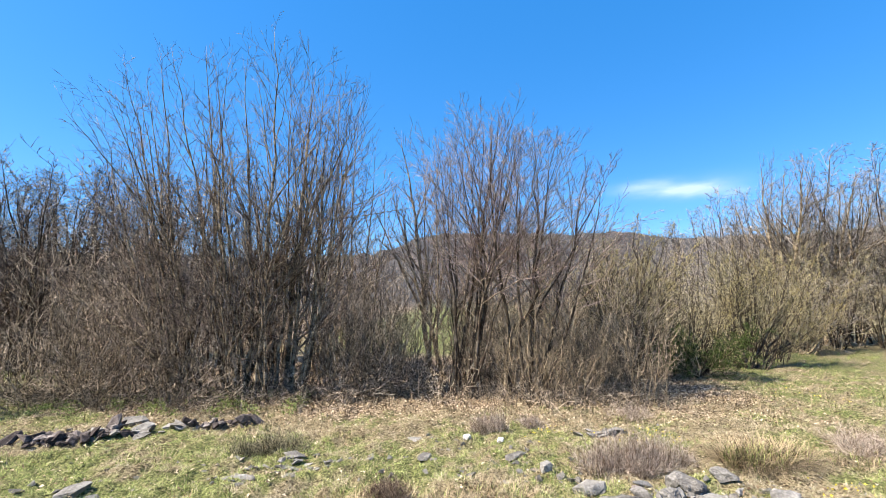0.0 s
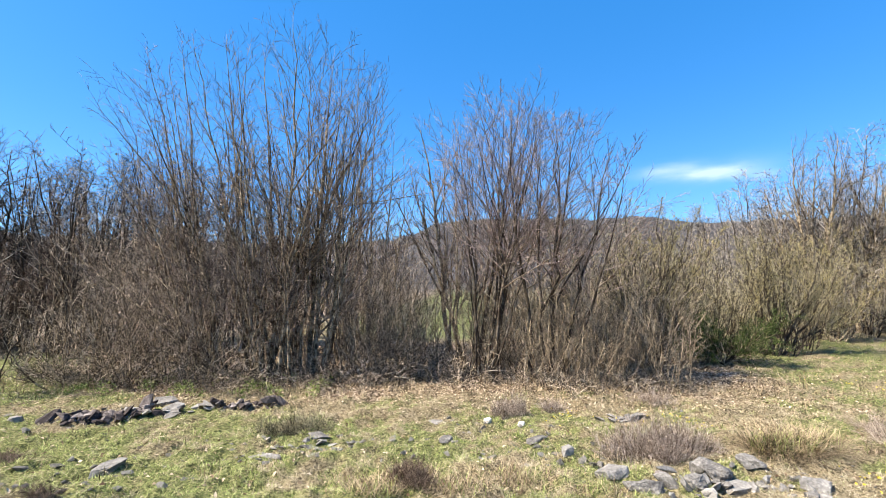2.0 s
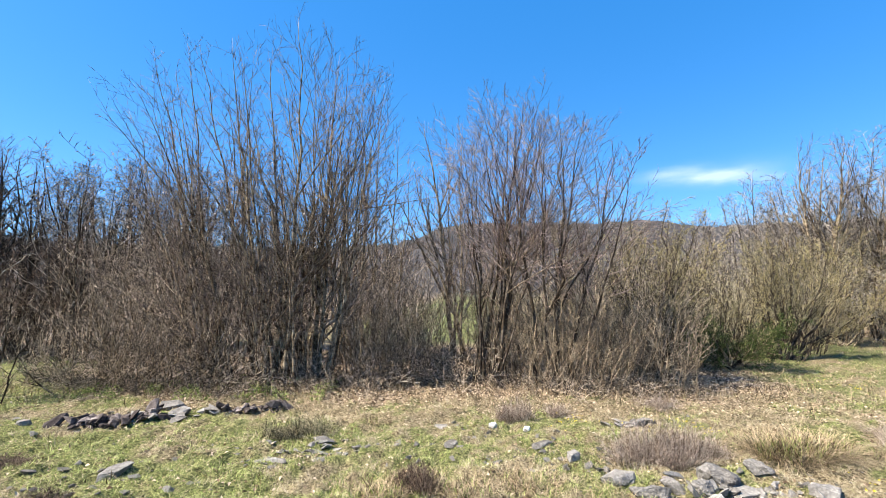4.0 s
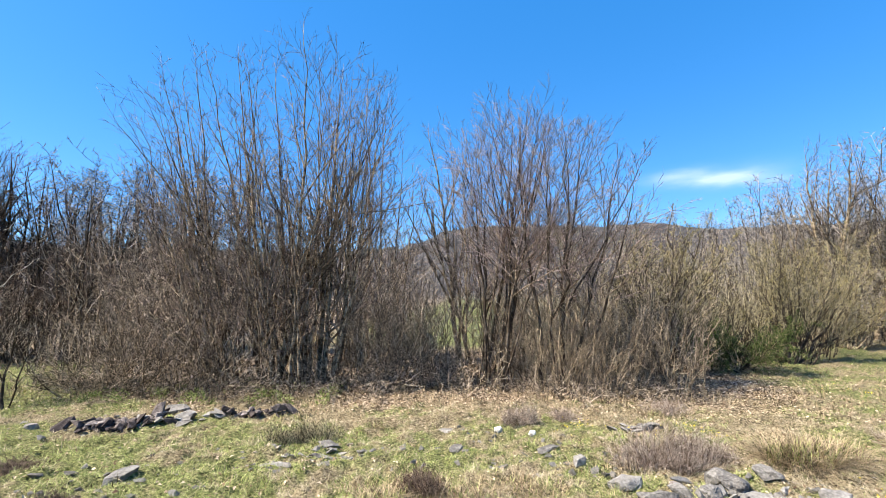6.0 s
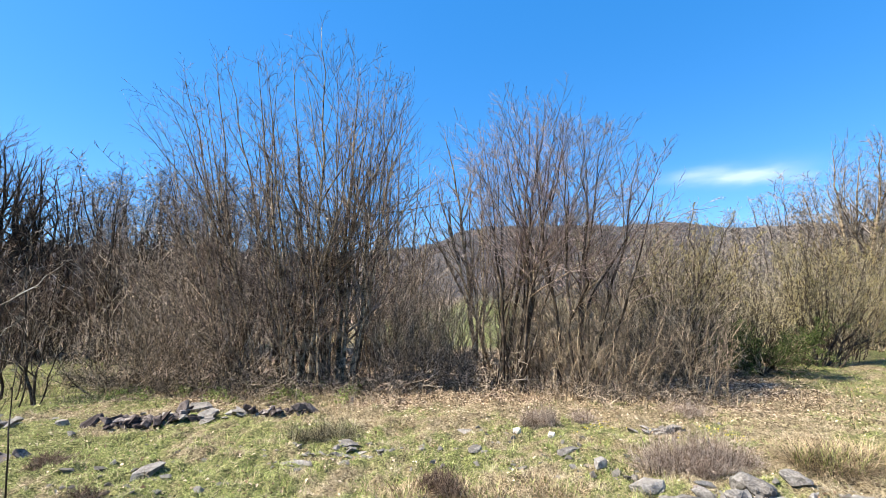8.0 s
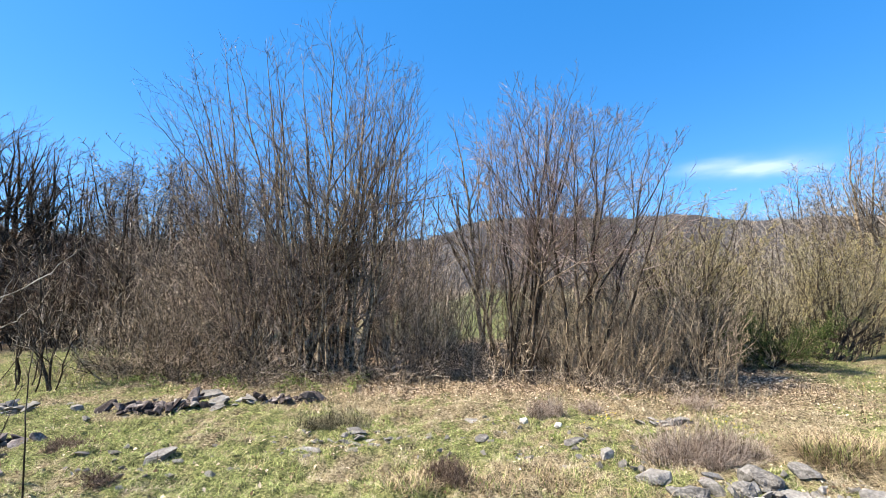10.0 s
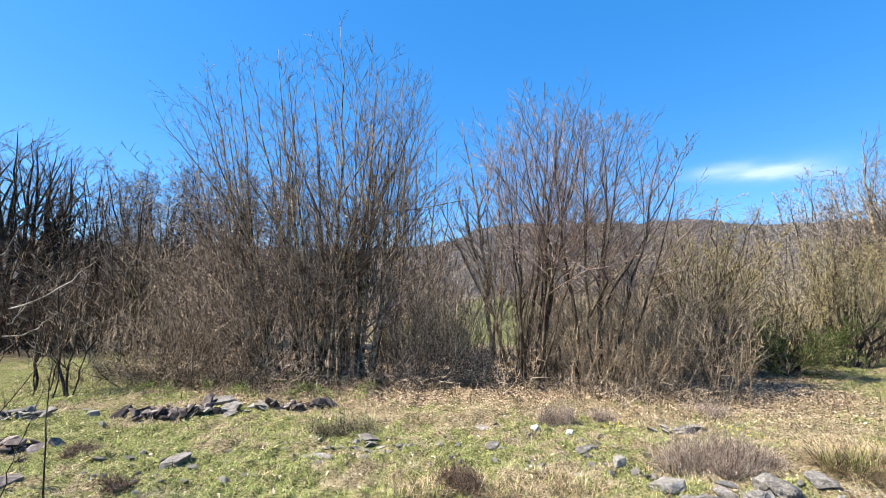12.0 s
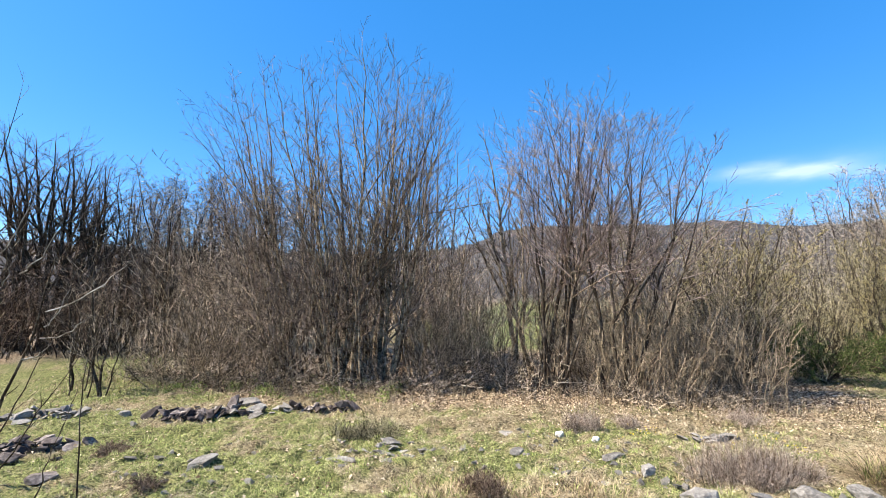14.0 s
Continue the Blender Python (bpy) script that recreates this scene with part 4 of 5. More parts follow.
def rock(x, y, sx, sy, sz, turn, seed, label, mat=M_STONE, rough=0.012, sink=0.3, tilt=0.0):
    ob = tagged(new("rock", stone_mesh(seed, sx, sy, sz, 18, rough, mat)), label, "rock", "loose rocks in the grass")
    ob.matrix_basis = pose(x, y, float(height(x, y)) + sz * (0.5 - sink), tilt, 0, turn)


rock(-3.2, 4.1, 0.36, 0.24, 0.11, 100, 91, "dark grey angular slab lying in grass", M_STONE, 0.01, 0.25, -8)
rock(-4.32, 3.5, 0.26, 0.18, 0.10, 40, 92, "dark grey slab beside weeds", M_SLATE, 0.004)
rock(1.25, 4.14, 0.33, 0.26, 0.2, 30, 93, "rounded rough grey limestone rock", M_STONE, 0.022)
rock(2.05, 4.05, 0.36, 0.3, 0.22, 70, 94, "large pitted grey limestone rock", M_STONE, 0.03, 0.38)
rock(2.12, 3.84, 0.34, 0.22, 0.14, 12, 104, "broad pitted limestone slab half in the soil", M_STONE, 0.024, 0.4)
rock(1.8, 3.86, 0.24, 0.2, 0.14, 120, 105, "jagged grey limestone lump", M_STONE, 0.022)
rock(1.4, 3.82, 0.3, 0.18, 0.11, 160, 106, "low grey limestone slab", M_STONE, 0.02, 0.4)
rock(2.75, 3.86, 0.3, 0.2, 0.13, 40, 107, "pale grey limestone lump in straw grass", M_STONE, 0.022, 0.38)
rock(1.62, 3.98, 0.16, 0.13, 0.12, 75, 108, "small dark grey limestone lump", M_SLATE, 0.014)
rock(2.5, 4.28, 0.24, 0.16, 0.12, 160, 95, "small pale limestone rock", M_STONE, 0.018, 0.36)
rock(0.27, 5.6, 0.12, 0.1, 0.09, 10, 96, "small whitish stone lying in grass", M_PALE, 0.003)
rock(0.67, 5.6, 0.13, 0.09, 0.09, 60, 97, "small whitish stone lying in grass", M_PALE, 0.003)
rock(0.96, 4.52, 0.13, 0.12, 0.11, 20, 98, "small rough grey stone in grass")
rock(-0.35, 5.72, 0.2, 0.13, 0.06, 5, 99, "flat grey stone in the turf", M_STONE, 0.003)
rock(-0.2, 4.93, 0.18, 0.13, 0.07, 40, 100, "flat grey stone in the turf", M_STONE, 0.003)
rock(0.74, 4.95, 0.26, 0.14, 0.07, 25, 101, "flat grey stone in the turf", M_STONE, 0.003)
rock(-4.25, 6.4, 0.46, 0.28, 0.14, 10, 103, "broad brown-grey slab behind the heap", M_STONE, 0.004)
rock(-5.55, 5.58, 0.2, 0.14, 0.14, 80, 102, "pale grey stone beside the heap", M_STONE, 0.003)


def scattered_stones():
    """Small stones strewn thinly over the stony turf."""
    r = np.random.default_rng(110)
    shapes = [stone_mesh(111 + i, 1.2, 0.9, 0.55, 11, 0, M_STONE, 1.0) for i in range(6)]
    spots = [(-2.0, 4.6, 0.6), (-0.9, 4.6, 0.6), (0.9, 4.5, 0.5), (1.4, 4.9, 0.6), (0.3, 5.6, 0.5), (1.9, 4.1, 0.6), (-3.2, 4.0, 0.5), (2.9, 4.1, 0.4), (-4.6, 5.5, 0.6), (0.8, 5.3, 0.9)]
    for i in range(240):
        cx, cy, w = spots[i % len(spots)]
        x, y, k = cx + r.normal() * w, cy + r.normal() * w * 0.5, 0.025 + 0.085 * r.random() ** 2
        ob = tagged(new("small_stone", shapes[i % 6]), "small grey limestone piece lying in the turf", "stone", "small stones in the turf")
        ob.matrix_basis = pose(x, y, float(height(x, y)) + k * 0.1, r.normal() * 15, r.normal() * 15, r.uniform(0, 360)) @ Matrix.Scale(k, 4)


scattered_stones()


# ---- low plants ----
def cushion(x, y, w, h, seed, label, n=420, mat=M_HEATH):
    """A lumpy low dome of fine dead twigs."""
    r = np.random.default_rng(seed)
    lobes = np.concatenate([np.zeros((1, 2)), r.normal(size=(5, 2)) * w * np.array([0.26, 0.22])])
    which = r.integers(0, 6, n)
    a, q = r.uniform(0, 2 * pi, n), np.sqrt(r.random(n))
    lw = w * 0.24 * r.uniform(0.7, 1.3, 6)[which]
    lh = h * r.uniform(0.55, 1.05, 6)[which]
    base = np.stack([lobes[which, 0] + np.cos(a) * q * lw, lobes[which, 1] * 0.7 + np.sin(a) * q * lw * 0.8, np.zeros(n)], 1)
    out = r.uniform(0.2, 1.1, n) * lw
    tip = base + np.stack([np.cos(a) * out * q, np.sin(a) * out * q, lh * r.uniform(0.4, 1.0, n) * (1.15 - 0.7 * q)], 1) + r.normal(size=(n, 3)) * 0.03
    s = np.linspace(0, 1, 4)[None, :, None]
    P = base[:, None] * (1 - s) + tip[:, None] * s + r.normal(size=(n, 4, 3)) * 0.012
    R = np.broadcast_to(np.array([0.0026, 0.002, 0.0015, 0.001]), (n, 4))
    B, BR = grow(r, P, R, 10, 0.25, 0.97, 0.75, 0.36, 0.1, 0.0, 2, 0.8, 0.0012)
    root = tagged(new("heath_cushion"), label, "low shrub", "dry cushions in the grass")
    root.location = (x, y, float(height(x, y)) - 0.01)
    part("twig_dome", mesh_from("twig_dome", *join([tubes(P, R, 3), tubes(B, BR, 3)]), mat), root, kind="stuff")


cushion(-1.95, 5.25, 0.52, 0.36, 201, "dry brown dwarf shrub cushion beside flat stones", 700, M_TWIG_OLIVE)
cushion(0.55, 5.95, 0.34, 0.4, 202, "dry mauve-grey heath cushion behind two white stones", 420)
cushion(1.15, 6.15, 0.36, 0.2, 203, "small dry heath cushion", 200)
cushion(1.87, 4.62, 0.66, 0.5, 204, "wide grey-mauve heath cushion above limestone lumps", 1300)
cushion(2.55, 6.5, 0.5, 0.24, 205, "low dry heath cushion", 260)
cushion(4.6, 5.2, 0.9, 0.3, 206, "dry grey-brown dwarf shrub cushion in straw grass", 420)
cushion(-0.42, 3.9, 0.4, 0.26, 207, "dark brown dead stalks in a small clump", 420, M_TWIG_DARK)
cushion(-4.3, 4.3, 0.55, 0.15, 208, "flattened brown dead weed clump", 420, M_TWIG_DARK)
cushion(-3.3, 3.6, 0.3, 0.12, 209, "flattened brown dead weed clump", 160, M_TWIG_DARK)


def blades(rng, x, y, h, w, bend, z=None, way=None):
    """Curved tapered grass blades: (verts, tris)."""
    n = len(x)
    a = rng.uniform(0, 2 * pi, n) if way is None else way
    d = np.stack([np.cos(a), np.sin(a), np.zeros(n)], 1)
    sd = np.stack([-np.sin(a), np.cos(a), np.zeros(n)], 1)
    b = np.stack([x, y, (height(x, y) if z is None else z) - 0.008], 1)
    up = np.array([0, 0, 1.0])
    h, w, bend = h[:, None], w[:, None] * 0.5, bend[:, None]
    mid = b + up * h * 0.55 * (1 - 0.45 * bend) + d * h * bend * 0.45
    tip = b + up * h * (1 - 0.58 * bend) + d * h * bend
    v = np.stack([b - sd * w, b + sd * w, mid - sd * w * 0.8, mid + sd * w * 0.8, tip], 1)
    t = np.array([[0, 1, 3], [0, 3, 2], [2, 3, 4]])
    return v.reshape(-1, 3), (t[None] + (np.arange(n) * 5)[:, None, None]).reshape(-1, 3)


def tussock(x, y, w, h, seed, label, n=500):
    r = np.random.default_rng(seed)
    a, q = r.uniform(0, 2 * pi, n), np.sqrt(r.random(n)) * w * 0.42
    root = tagged(new("grass_tussock"), label, "grass")
    root.location = (x, y, float(height(x, y)) - 0.01)
    hh = h * r.uniform(0.35, 1.2, n)
    part("dry_blade_tuft", mesh_from("dry_blade_tuft", *blades(r, np.cos(a) * q, np.sin(a) * q * 0.7, hh, r.uniform(0.003, 0.006, n), r.uniform(0.5, 1.6, n), np.zeros(n)), M_TAN), root, kind="stuff")
    k = n // 5
    part("green_blade_tuft", mesh_from("green_blade_tuft", *blades(r, np.cos(a[:k]) * q[:k], np.sin(a[:k]) * q[:k] * 0.7, hh[:k] * 0.6, np.full(k, 0.006), r.uniform(0.2, 0.7, k), np.zeros(k)), M_GREEN), root, kind="stuff")


tussock(3.1, 4.72, 0.75, 0.42, 221, "large dry tan grass tussock with green base", 2200)
tussock(3.5, 4.85, 0.55, 0.38, 222, "dry tan drooping grass tussock", 1500)
tussock(-0.5, 4.05, 0.6, 0.2, 223, "dry pale grass tussock with dead stalks", 400)
tussock(0.55, 4.0, 0.8, 0.16, 224, "pale withered grass tussock", 400)
for tx, ty, tw, th, ts in ((-1.0, 4.0, 0.5, 0.17, 225), (-0.05, 3.8, 0.6, 0.2, 226), (0.25, 4.15, 0.5, 0.16, 227), (1.0, 3.7, 0.5, 0.18, 228), (-0.75, 3.7, 0.5, 0.19, 229), (4.1, 4.7, 0.6, 0.22, 230), (-1.2, 5.9, 0.5, 0.14, 232), (3.0, 5.6, 0.6, 0.16, 233)):
    tussock(tx, ty, tw, th, ts, "loose pale straw and green grass tussock", 260)


def juniper(x, y, w, h, seed):
    r = np.random.default_rng(seed)
    n = 26
    a = r.uniform(0, 2 * pi, n)
    root = tagged(new("juniper_bush"), "low dark green evergreen bush at the thicket's foot", "shrub")
    root.location = (x, y, float(height(x, y)) - 0.02)
    tip = np.stack([np.cos(a) * w * 0.5 * r.uniform(0.4, 1, n), np.sin(a) * w * 0.35 * r.uniform(0.4, 1, n), h * r.uniform(0.4, 1.0, n)], 1)
    s = np.linspace(0, 1, 6)[None, :, None]
    P = tip[:, None] * s + r.normal(size=(n, 6, 3)) * 0.02
    R = np.broadcast_to(np.linspace(0.014, 0.003, 6), (n, 6))
    B, BR = grow(r, P, R, 14, 0.2, 0.98, 0.8, 0.35, 0.1, 0.2, 4, 0.6, 0.002)
    C, CR = grow(r, B, BR, 6, 0.1, 0.98, 0.7, 0.4, 0.1, 0.2, 3, 0.7, 0.0015)
    part("branch_frame", mesh_from("branch_frame", *join([tubes(P, R, 5), tubes(B, BR, 3), tubes(C, CR, 3)]), M_BARK), root, kind="stuff")
    part("foliage", mesh_from("foliage", *sprinkle(r, C, 32000, 0.009, 4.5), M_NEEDLE), root, kind="stuff")


juniper(5.45, 9.9, 3.0, 1.1, 231)

# saplings at the grass edge and one close by
shrub("sapling", "thin dark bare sapling with several stems", "young tree", [
    (-7.1, 6.62, -7.6, 6.7, 3.3, 0.026), (-7.04, 6.6, -6.75, 6.5, 2.5, 0.02), (-7.05, 6.66, -6.4, 6.7, 2.0, 0.012), (-7.95, 6.85, -8.1, 6.8, 3.0, 0.022),
    (-7.6, 6.5, -7.7, 6.6, 2.2, 0.012), (-7.3, 6.55, -7.15, 6.5, 2.2, 0.012), (-7.75, 6.9, -7.4, 6.9, 1.9, 0.012)], 241, n1=15, n2=6, n3=2, l1=0.34, a1=0.6, wob=0.03, thick=0.8, bark=M_BARK_DARK, forks=2)
shrub("sapling", "smooth grey bare sapling with long thin shoots", "young tree", [
    (-4.6, 3.1, -3.85, 3.1, 2.25, 0.017), (-4.3, 3.0, -3.72, 3.0, 1.55, 0.009), (-4.52, 3.12, -3.52, 3.12, 1.35, 0.008), (-3.8, 3.0, -3.45, 3.0, 0.98, 0.006),
    (-3.5, 3.1, -3.5, 3.12, 1.9, 0.007), (-5.35, 3.15, -4.4, 3.1, 3.72, 0.016), (-4.75, 3.1, -4.25, 3.1, 2.4, 0.008)], 242,
    # dark bark paints the stems as shaded, pale bark the boughs as lit
    n1=3, n2=2, n3=0, bark=M_BARK_DARK, twig=M_BARK, l1=0.2, l2=0.25, a1=0.5, wob=0.014, u0=0.35, thick=0.6, boughs=[
        (-3.92, 3.1, 1.49, -3.12, 3.1, 1.93), (-3.98, 3.1, 1.28, -3.5, 3.1, 1.47), (-3.94, 3.1, 1.37, -3.72, 3.1, 1.73), (-4.12, 3.1, 1.11, -3.84, 3.1, 1.28),
        (-4.5, 3.1, 1.62, -4.28, 3.1, 1.98), (-4.5, 3.1, 1.95, -4.15, 3.1, 2.5), (-4.25, 3.1, 1.8, -3.87, 3.1, 2.2)])


# ---- grass and litter over the ground ----
def in_view(x, y):
    return (np.abs(x) < 1.15 * y + 0.9) & (np.hypot(x, y) > 2.9)


def sward():
    """Tufts of grass: combed over one way tuft by tuft, thick in some spots and thin in others."""
    r = np.random.default_rng(301)
    n = 130000
    x, y = r.uniform(-12, 14, n), r.uniform(2.2, 15, n)
    d = np.hypot(x, y)
    keep = in_view(x, y) & (r.random(n) < np.clip((5.2 / np.maximum(d, 3.0)) ** 1.5, 0, 1))
    keep &= r.random(n) > litter_zone(x, y) * 0.85
    keep &= r.random(n) < smooth(-0.2, 0.5, waves(x, y, 31, 0.34) + 0.7 * waves(x, y, 32, 0.15))
    x, y, d = x[keep], y[keep], d[keep]
    kind = r.random(len(x)) < 0.06 + green_zone(x, y) * 0.82
    tall = 0.75 + 0.9 * smooth(0.2, 0.9, waves(x, y, 34, 0.9))
    per = 12
    for name, label, sel, mat, lo, hi, b0, b1 in (
            ("green_grass", "short fresh green spring grass", kind, M_GREEN, 0.022, 0.08, 0.2, 1.2),
            ("dry_grass", "matted pale straw-coloured dead grass", ~kind, M_STRAW, 0.03, 0.10, 0.6, 1.6)):
        m = int(sel.sum())
        k = m * per
        tx, ty, td = (np.repeat(q[sel], per) for q in (x, y, d))
        size = np.repeat(r.uniform(0.5, 1.4, m) * tall[sel], per)
        far = 1 + 0.10 * np.maximum(td - 4, 0)
        way = np.repeat(r.uniform(0, 2 * pi, m), per) + r.normal(size=k) * 0.8
        v, t = blades(r, tx + r.normal(size=k) * 0.032, ty + r.normal(size=k) * 0.032, r.uniform(lo, hi, k) * size, r.uniform(0.0014, 0.0034, k) * far, r.uniform(b0, b1, k), way=way)
        tagged(new(name, mesh_from(name, v, t, mat)), label, "grass", kind="stuff")


def fallen_leaves():
    r = np.random.default_rng(302)
    n = 150000
    x, y = r.uniform(-10, 9, n), r.uniform(3, 13, n)
    edge = smooth(5.9, 6.9, y) * (1 - smooth(9, 10, y)) * (1 - smooth(4.2, 6, x)) * smooth(-6, -4.5, x)
    keep = in_view(x, y) & (r.random(n) < np.maximum(litter_zone(x, y) * 0.5, edge * 0.4) + 0.05 + 0.2 * smooth(0.3, 0.8, waves(x, y, 33, 0.7)) * smooth(-3, -1, x))
    x, y = x[keep], y[keep]
    P = np.stack([x, y, height(x, y) + r.uniform(0.004, 0.03, len(x))], 1)
    n = len(x)
    a = r.uniform(0, 2 * pi, n)
    d = np.stack([np.cos(a), np.sin(a), r.normal(size=n) * 0.35], 1)
    w = np.stack([-np.sin(a), np.cos(a), r.normal(size=n) * 0.35], 1)
    s = r.uniform(0.010, 0.024, n)[:, None]
    lift = np.array([0, 0, 1.0]) * s * r.uniform(0.1, 0.6, n)[:, None]
    v = np.stack([P - d * s, P + w * s * 0.6 + lift, P + d * s, P - w * s * 0.6 + lift], 1)
    t = np.array([[0, 1, 2], [0, 2, 3]])
    tris = (t[None] + (np.arange(n) * 4)[:, None, None]).reshape(-1, 3)
    tagged(new("fallen_leaves", mesh_from("fallen_leaves", v, tris, M_LEAF_DEAD)), "brown and tan fallen leaves under the thicket", "leaves", kind="stuff")


def flowers():
    r = np.random.default_rng(303)
    spots = [(2.3, 5.4, 0.35), (2.6, 5.6, 0.3), (6.3, 7.6, 0.5), (1.2, 5.7, 0.3), (3.3, 3.9, 0.3)]
    c = np.concatenate([np.array([[a, b]]) + r.normal(size=(26, 2)) * s * 0.5 for a, b, s in spots])
    z = height(c[:, 0], c[:, 1]) + r.uniform(0.05, 0.1, len(c))
    P = np.stack([c[:, 0], c[:, 1], z], 1)[:, None] + np.zeros((1, 2, 1))
    v, t = sprinkle(r, P, 420, 0.010, 1.2)
    tagged(new("yellow_flowers", mesh_from("yellow_flowers", v, t, M_FLOWER)), "tiny yellow spring flowers in the grass", "flowers", kind="stuff")


def stalks():
    """Standing dead stalks and weeds along the foot of the thicket and in patches of the rough grass."""
    r = np.random.default_rng(304)
    n = 60000
    x, y = r.uniform(-8.5, 9, n), r.uniform(3.6, 10, n)
    edge = np.exp(-(((y - 7.4 - 0.3 * waves(x, y, 41, 2.2)) / 0.55) ** 2)) * (1 - smooth(4.5, 6.0, x))
    patch = 0.35 * smooth(0.45, 0.9, waves(x, y, 42, 1.3)) + 0.12 * smooth(3.5, 6, x)
    keep = r.random(n) < np.maximum(edge * 0.75, patch) * (0.4 + 0.6 * smooth(-0.2, 0.5, waves(x, y, 43, 0.35)))
    x, y = x[keep], y[keep]
    tall = np.exp(-(((y - 7.4) / 0.7) ** 2))
    k = len(x)
    h = r.uniform(0.06, 0.16, k) + r.uniform(0.0, 0.22, k) * tall
    v, t = blades(r, x, y, h, r.uniform(0.003, 0.007, k), r.uniform(0.1, 1.0, k))
    tagged(new("dead_stalks", mesh_from("dead_stalks", v, t, M_TAN)), "standing tan dead stalks and weeds", "weeds", kind="stuff")
    n = 5000
    x, y = r.uniform(-6.2, -2.2, n), r.uniform(6.8, 8.4, n)
    keep = r.random(n) < smooth(-0.1, 0.6, waves(x, y, 44, 0.8))
    x, y = x[keep], y[keep]
    P = np.stack([x, y, height(x, y) + r.uniform(0.02, 0.16, len(x))], 1)[:, None] + np.zeros((1, 2, 1))
    v, t = sprinkle(r, P, 9000, 0.016, 1.5)
    tagged(new("herb_leaves", mesh_from("herb_leaves", v, t, M_GREEN)), "small green herb leaves at the thicket's foot", "weeds", kind="stuff")


def undergrowth():
    """The mat of short lying blades and bits between the tufts."""
    r = np.random.default_rng(305)
    n = 900000
    x, y = r.uniform(-8, 9, n), r.uniform(2.0, 10.5, n)
    d = np.hypot(x, y)
    keep = in_view(x, y) & (r.random(n) < np.clip((4.2 / np.maximum(d, 3.0)) ** 1.8, 0, 1) * (1 - 0.85 * litter_zone(x, y)))
    keep &= r.random(n) < 0.15 + smooth(-0.6, 0.4, waves(x, y, 35, 0.22))
    x, y, d = x[keep], y[keep], d[keep]
    kind = r.random(len(x)) < 0.04 + green_zone(x, y) * 0.85
    for name, label, sel, mat in (("green_undergrowth", "short green grass mat", kind, M_GREEN), ("straw_undergrowth", "mat of short dead straw bits", ~kind, M_STRAW)):
        px, py, k = x[sel], y[sel], int(sel.sum())
        a = r.uniform(0, 2 * pi, k)
        L = r.uniform(0.02, 0.065, k)
        w = r.uniform(0.0007, 0.0018, k) * (1 + 0.14 * np.maximum(d[sel] - 4, 0))
        z = height(px, py)
        base = np.stack([px, py, z + 0.001], 1)
        side = np.stack([-np.sin(a), np.cos(a), np.zeros(k)], 1) * w[:, None]
        tip = base + np.stack([np.cos(a) * L, np.sin(a) * L, L * r.uniform(0.15, 0.9, k)], 1)
        v = np.stack([base - side, base + side, tip], 1)
        tagged(new(name, mesh_from(name, v, np.arange(k * 3).reshape(-1, 3), mat)), label, "grass", kind="stuff")


sward()
undergrowth()
stalks()
fallen_leaves()
flowers()


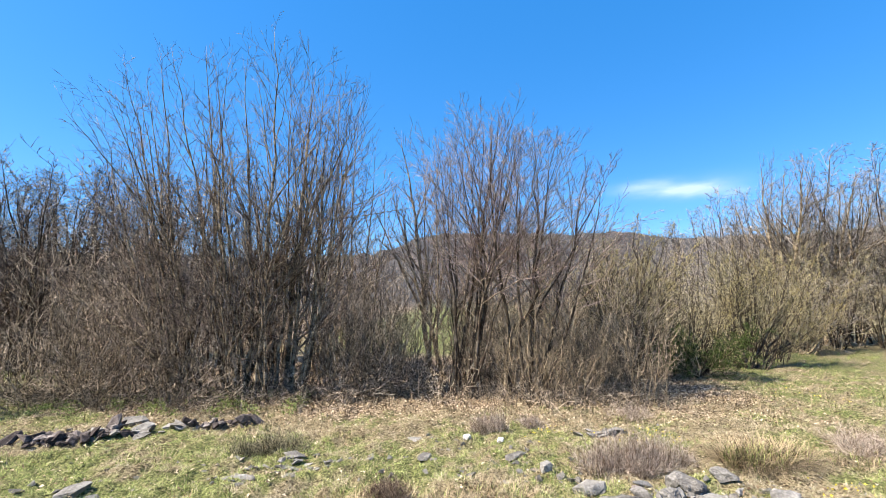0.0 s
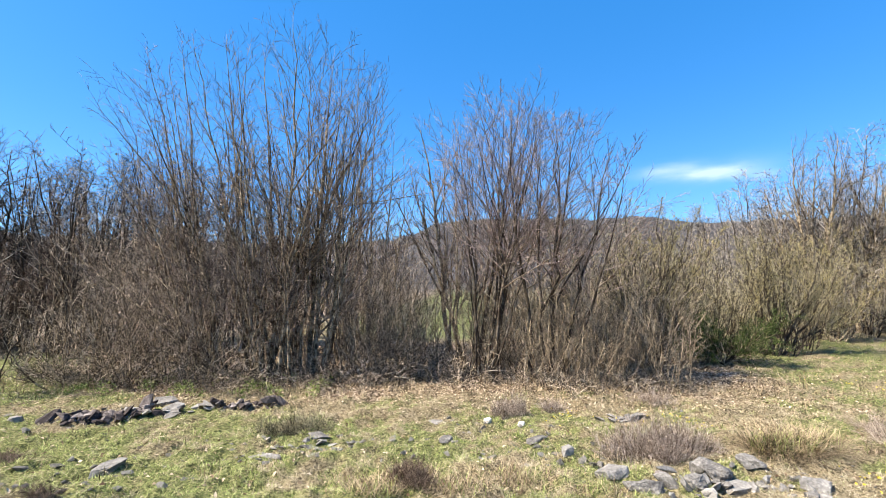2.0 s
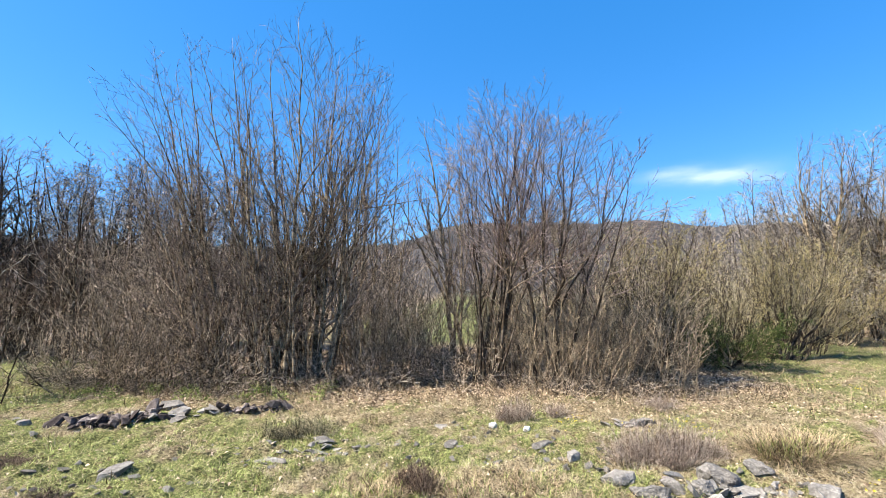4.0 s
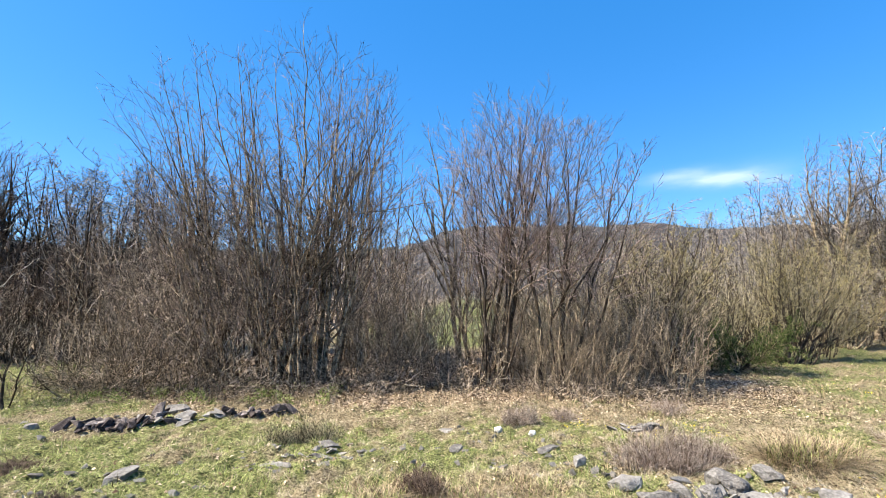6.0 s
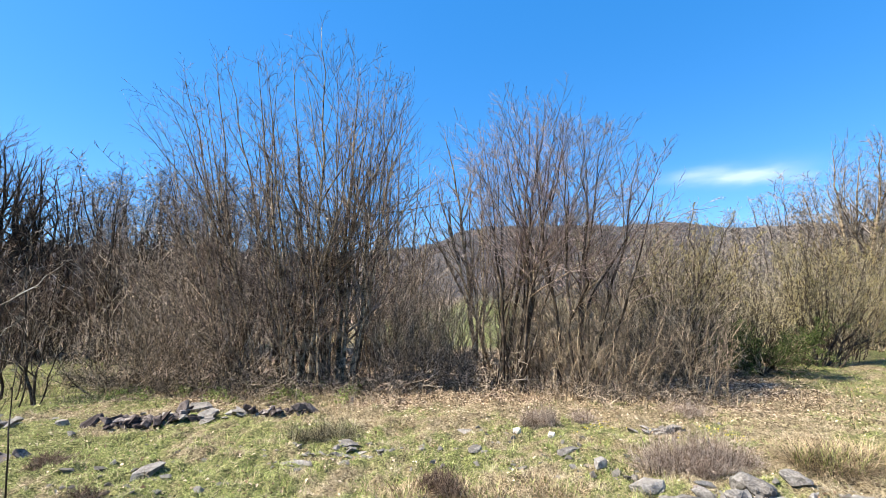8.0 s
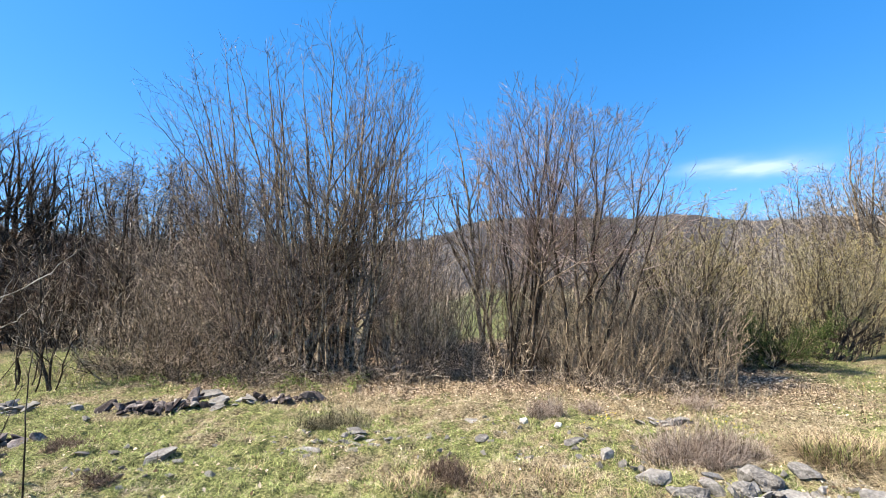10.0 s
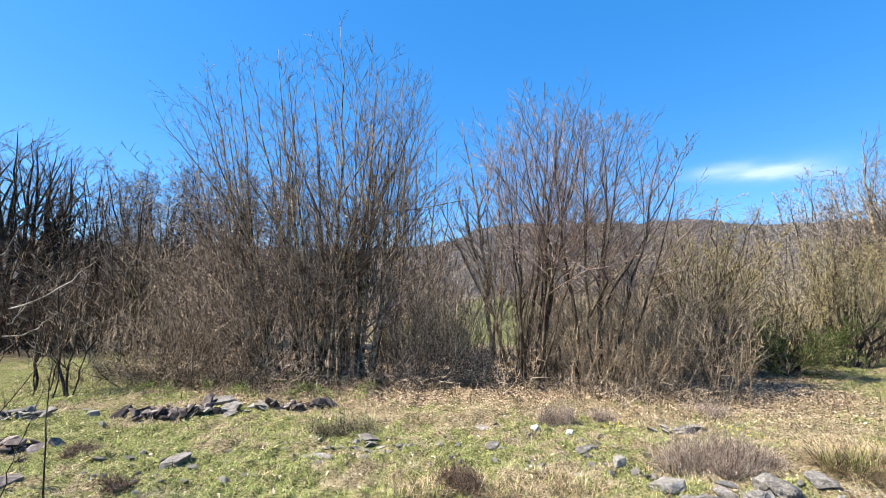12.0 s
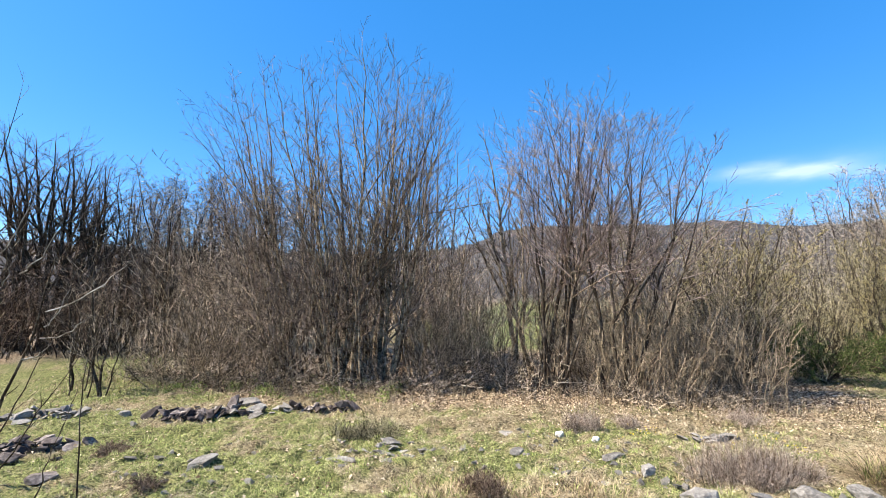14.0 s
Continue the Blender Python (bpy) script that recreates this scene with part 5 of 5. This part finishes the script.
# ---- the one small cloud ----
def cloud_material():
    """Thin vapour: three soft lobes of different weight, frayed by noise."""
    m = bpy.data.materials.new("cloud_vapour")
    m.use_nodes = True
    nt = m.node_tree
    nt.nodes.remove(nt.nodes["Principled BSDF"])
    out = nt.nodes["Material Output"]
    coord = nt.nodes.new("ShaderNodeTexCoord")

    def calc(op, a, b, c=None):
        n = nt.nodes.new("ShaderNodeMath")
        n.operation = op
        for i, v in enumerate((a, b, c)):
            if v is None:
                continue
            if isinstance(v, float):
                n.inputs[i].default_value = v
            else:
                nt.links.new(v, n.inputs[i])
        return n.outputs[0]

    warp = nt.nodes.new("ShaderNodeTexNoise")
    warp.inputs["Scale"].default_value = 5.0
    warp.inputs["Detail"].default_value = 5
    nt.links.new(coord.outputs["UV"], warp.inputs["Vector"])
    bent = nt.nodes.new("ShaderNodeVectorMath")
    bent.operation = "MULTIPLY_ADD"
    nt.links.new(warp.outputs["Color"], bent.inputs[0])
    bent.inputs[1].default_value = (0.10, 0.16, 0)
    nt.links.new(coord.outputs["UV"], bent.inputs[2])
    total = None
    for u, v, su, sv, weight in ((0.52, 0.54, 0.15, 0.12, 0.95), (0.27, 0.40, 0.06, 0.08, 0.45), (0.76, 0.70, 0.17, 0.13, 0.5), (0.38, 0.60, 0.22, 0.2, 0.14)):
        mp = nt.nodes.new("ShaderNodeMapping")
        mp.vector_type = "TEXTURE"
        mp.inputs["Location"].default_value = (u + 0.05, v + 0.08, 0)
        mp.inputs["Scale"].default_value = (su, sv, 1)
        nt.links.new(bent.outputs[0], mp.inputs["Vector"])
        ln = nt.nodes.new("ShaderNodeVectorMath")
        ln.operation = "LENGTH"
        nt.links.new(mp.outputs[0], ln.inputs[0])
        lobe = calc("MULTIPLY", calc("EXPONENT", calc("MULTIPLY", calc("POWER", ln.outputs["Value"], 2.0), -0.9), None), weight)
        total = lobe if total is None else calc("ADD", total, lobe)
    fine = nt.nodes.new("ShaderNodeTexNoise")
    fine.inputs["Scale"].default_value = 9.0
    fine.inputs["Detail"].default_value = 6
    nt.links.new(coord.outputs["UV"], fine.inputs["Vector"])
    cover = calc("MINIMUM", calc("MULTIPLY", total, calc("MULTIPLY_ADD", fine.outputs["Fac"], 0.7, 0.35)), 0.62)
    tr = nt.nodes.new("ShaderNodeBsdfTransparent")
    # sunlit white of the cloud is given as its own glow
    em = nt.nodes.new("ShaderNodeEmission")
    em.inputs["Color"].default_value = (0.80, 0.91, 1.0, 1)
    em.inputs["Strength"].default_value = 0.5
    mx = nt.nodes.new("ShaderNodeMixShader")
    nt.links.new(cover, mx.inputs[0])
    nt.links.new(tr.outputs[0], mx.inputs[1])
    nt.links.new(em.outputs[0], mx.inputs[2])
    nt.links.new(mx.outputs[0], out.inputs["Surface"])
    return m


def cloud(az_deg, el_deg, wide, tall, dist, mat, name):
    a, e = radians(az_deg), radians(el_deg)
    c = Vector((sin(a) * cos(e), cos(a) * cos(e), sin(e))) * dist
    bm = bmesh.new()
    uv = bm.loops.layers.uv.new("uv")
    grid = {}
    for i in range(13):
        for j in range(7):
            u, v = i / 12, j / 6
            grid[i, j] = bm.verts.new(((u - 0.5) * wide, (v - 0.5) * tall, 40 * sin(u * 9) * cos(v * 5)))
    for i in range(12):
        for j in range(6):
            f = bm.faces.new([grid[i, j], grid[i + 1, j], grid[i + 1, j + 1], grid[i, j + 1]])
            for lp, (p, q) in zip(f.loops, ((i, j), (i + 1, j), (i + 1, j + 1), (i, j + 1))):
                lp[uv].uv = (p / 12, q / 6)
    me = bpy.data.meshes.new(name)
    bm.to_mesh(me)
    bm.free()
    me.materials.append(mat)
    ob = tagged(new(name, me), "small thin white cloud low in the sky", "cloud", kind="structure")
    ob.matrix_basis = look(c, (0, 0, 0))


cloud(29.4, 12.3, 1000, 300, 3200, cloud_material(), "backdrop_cloud")
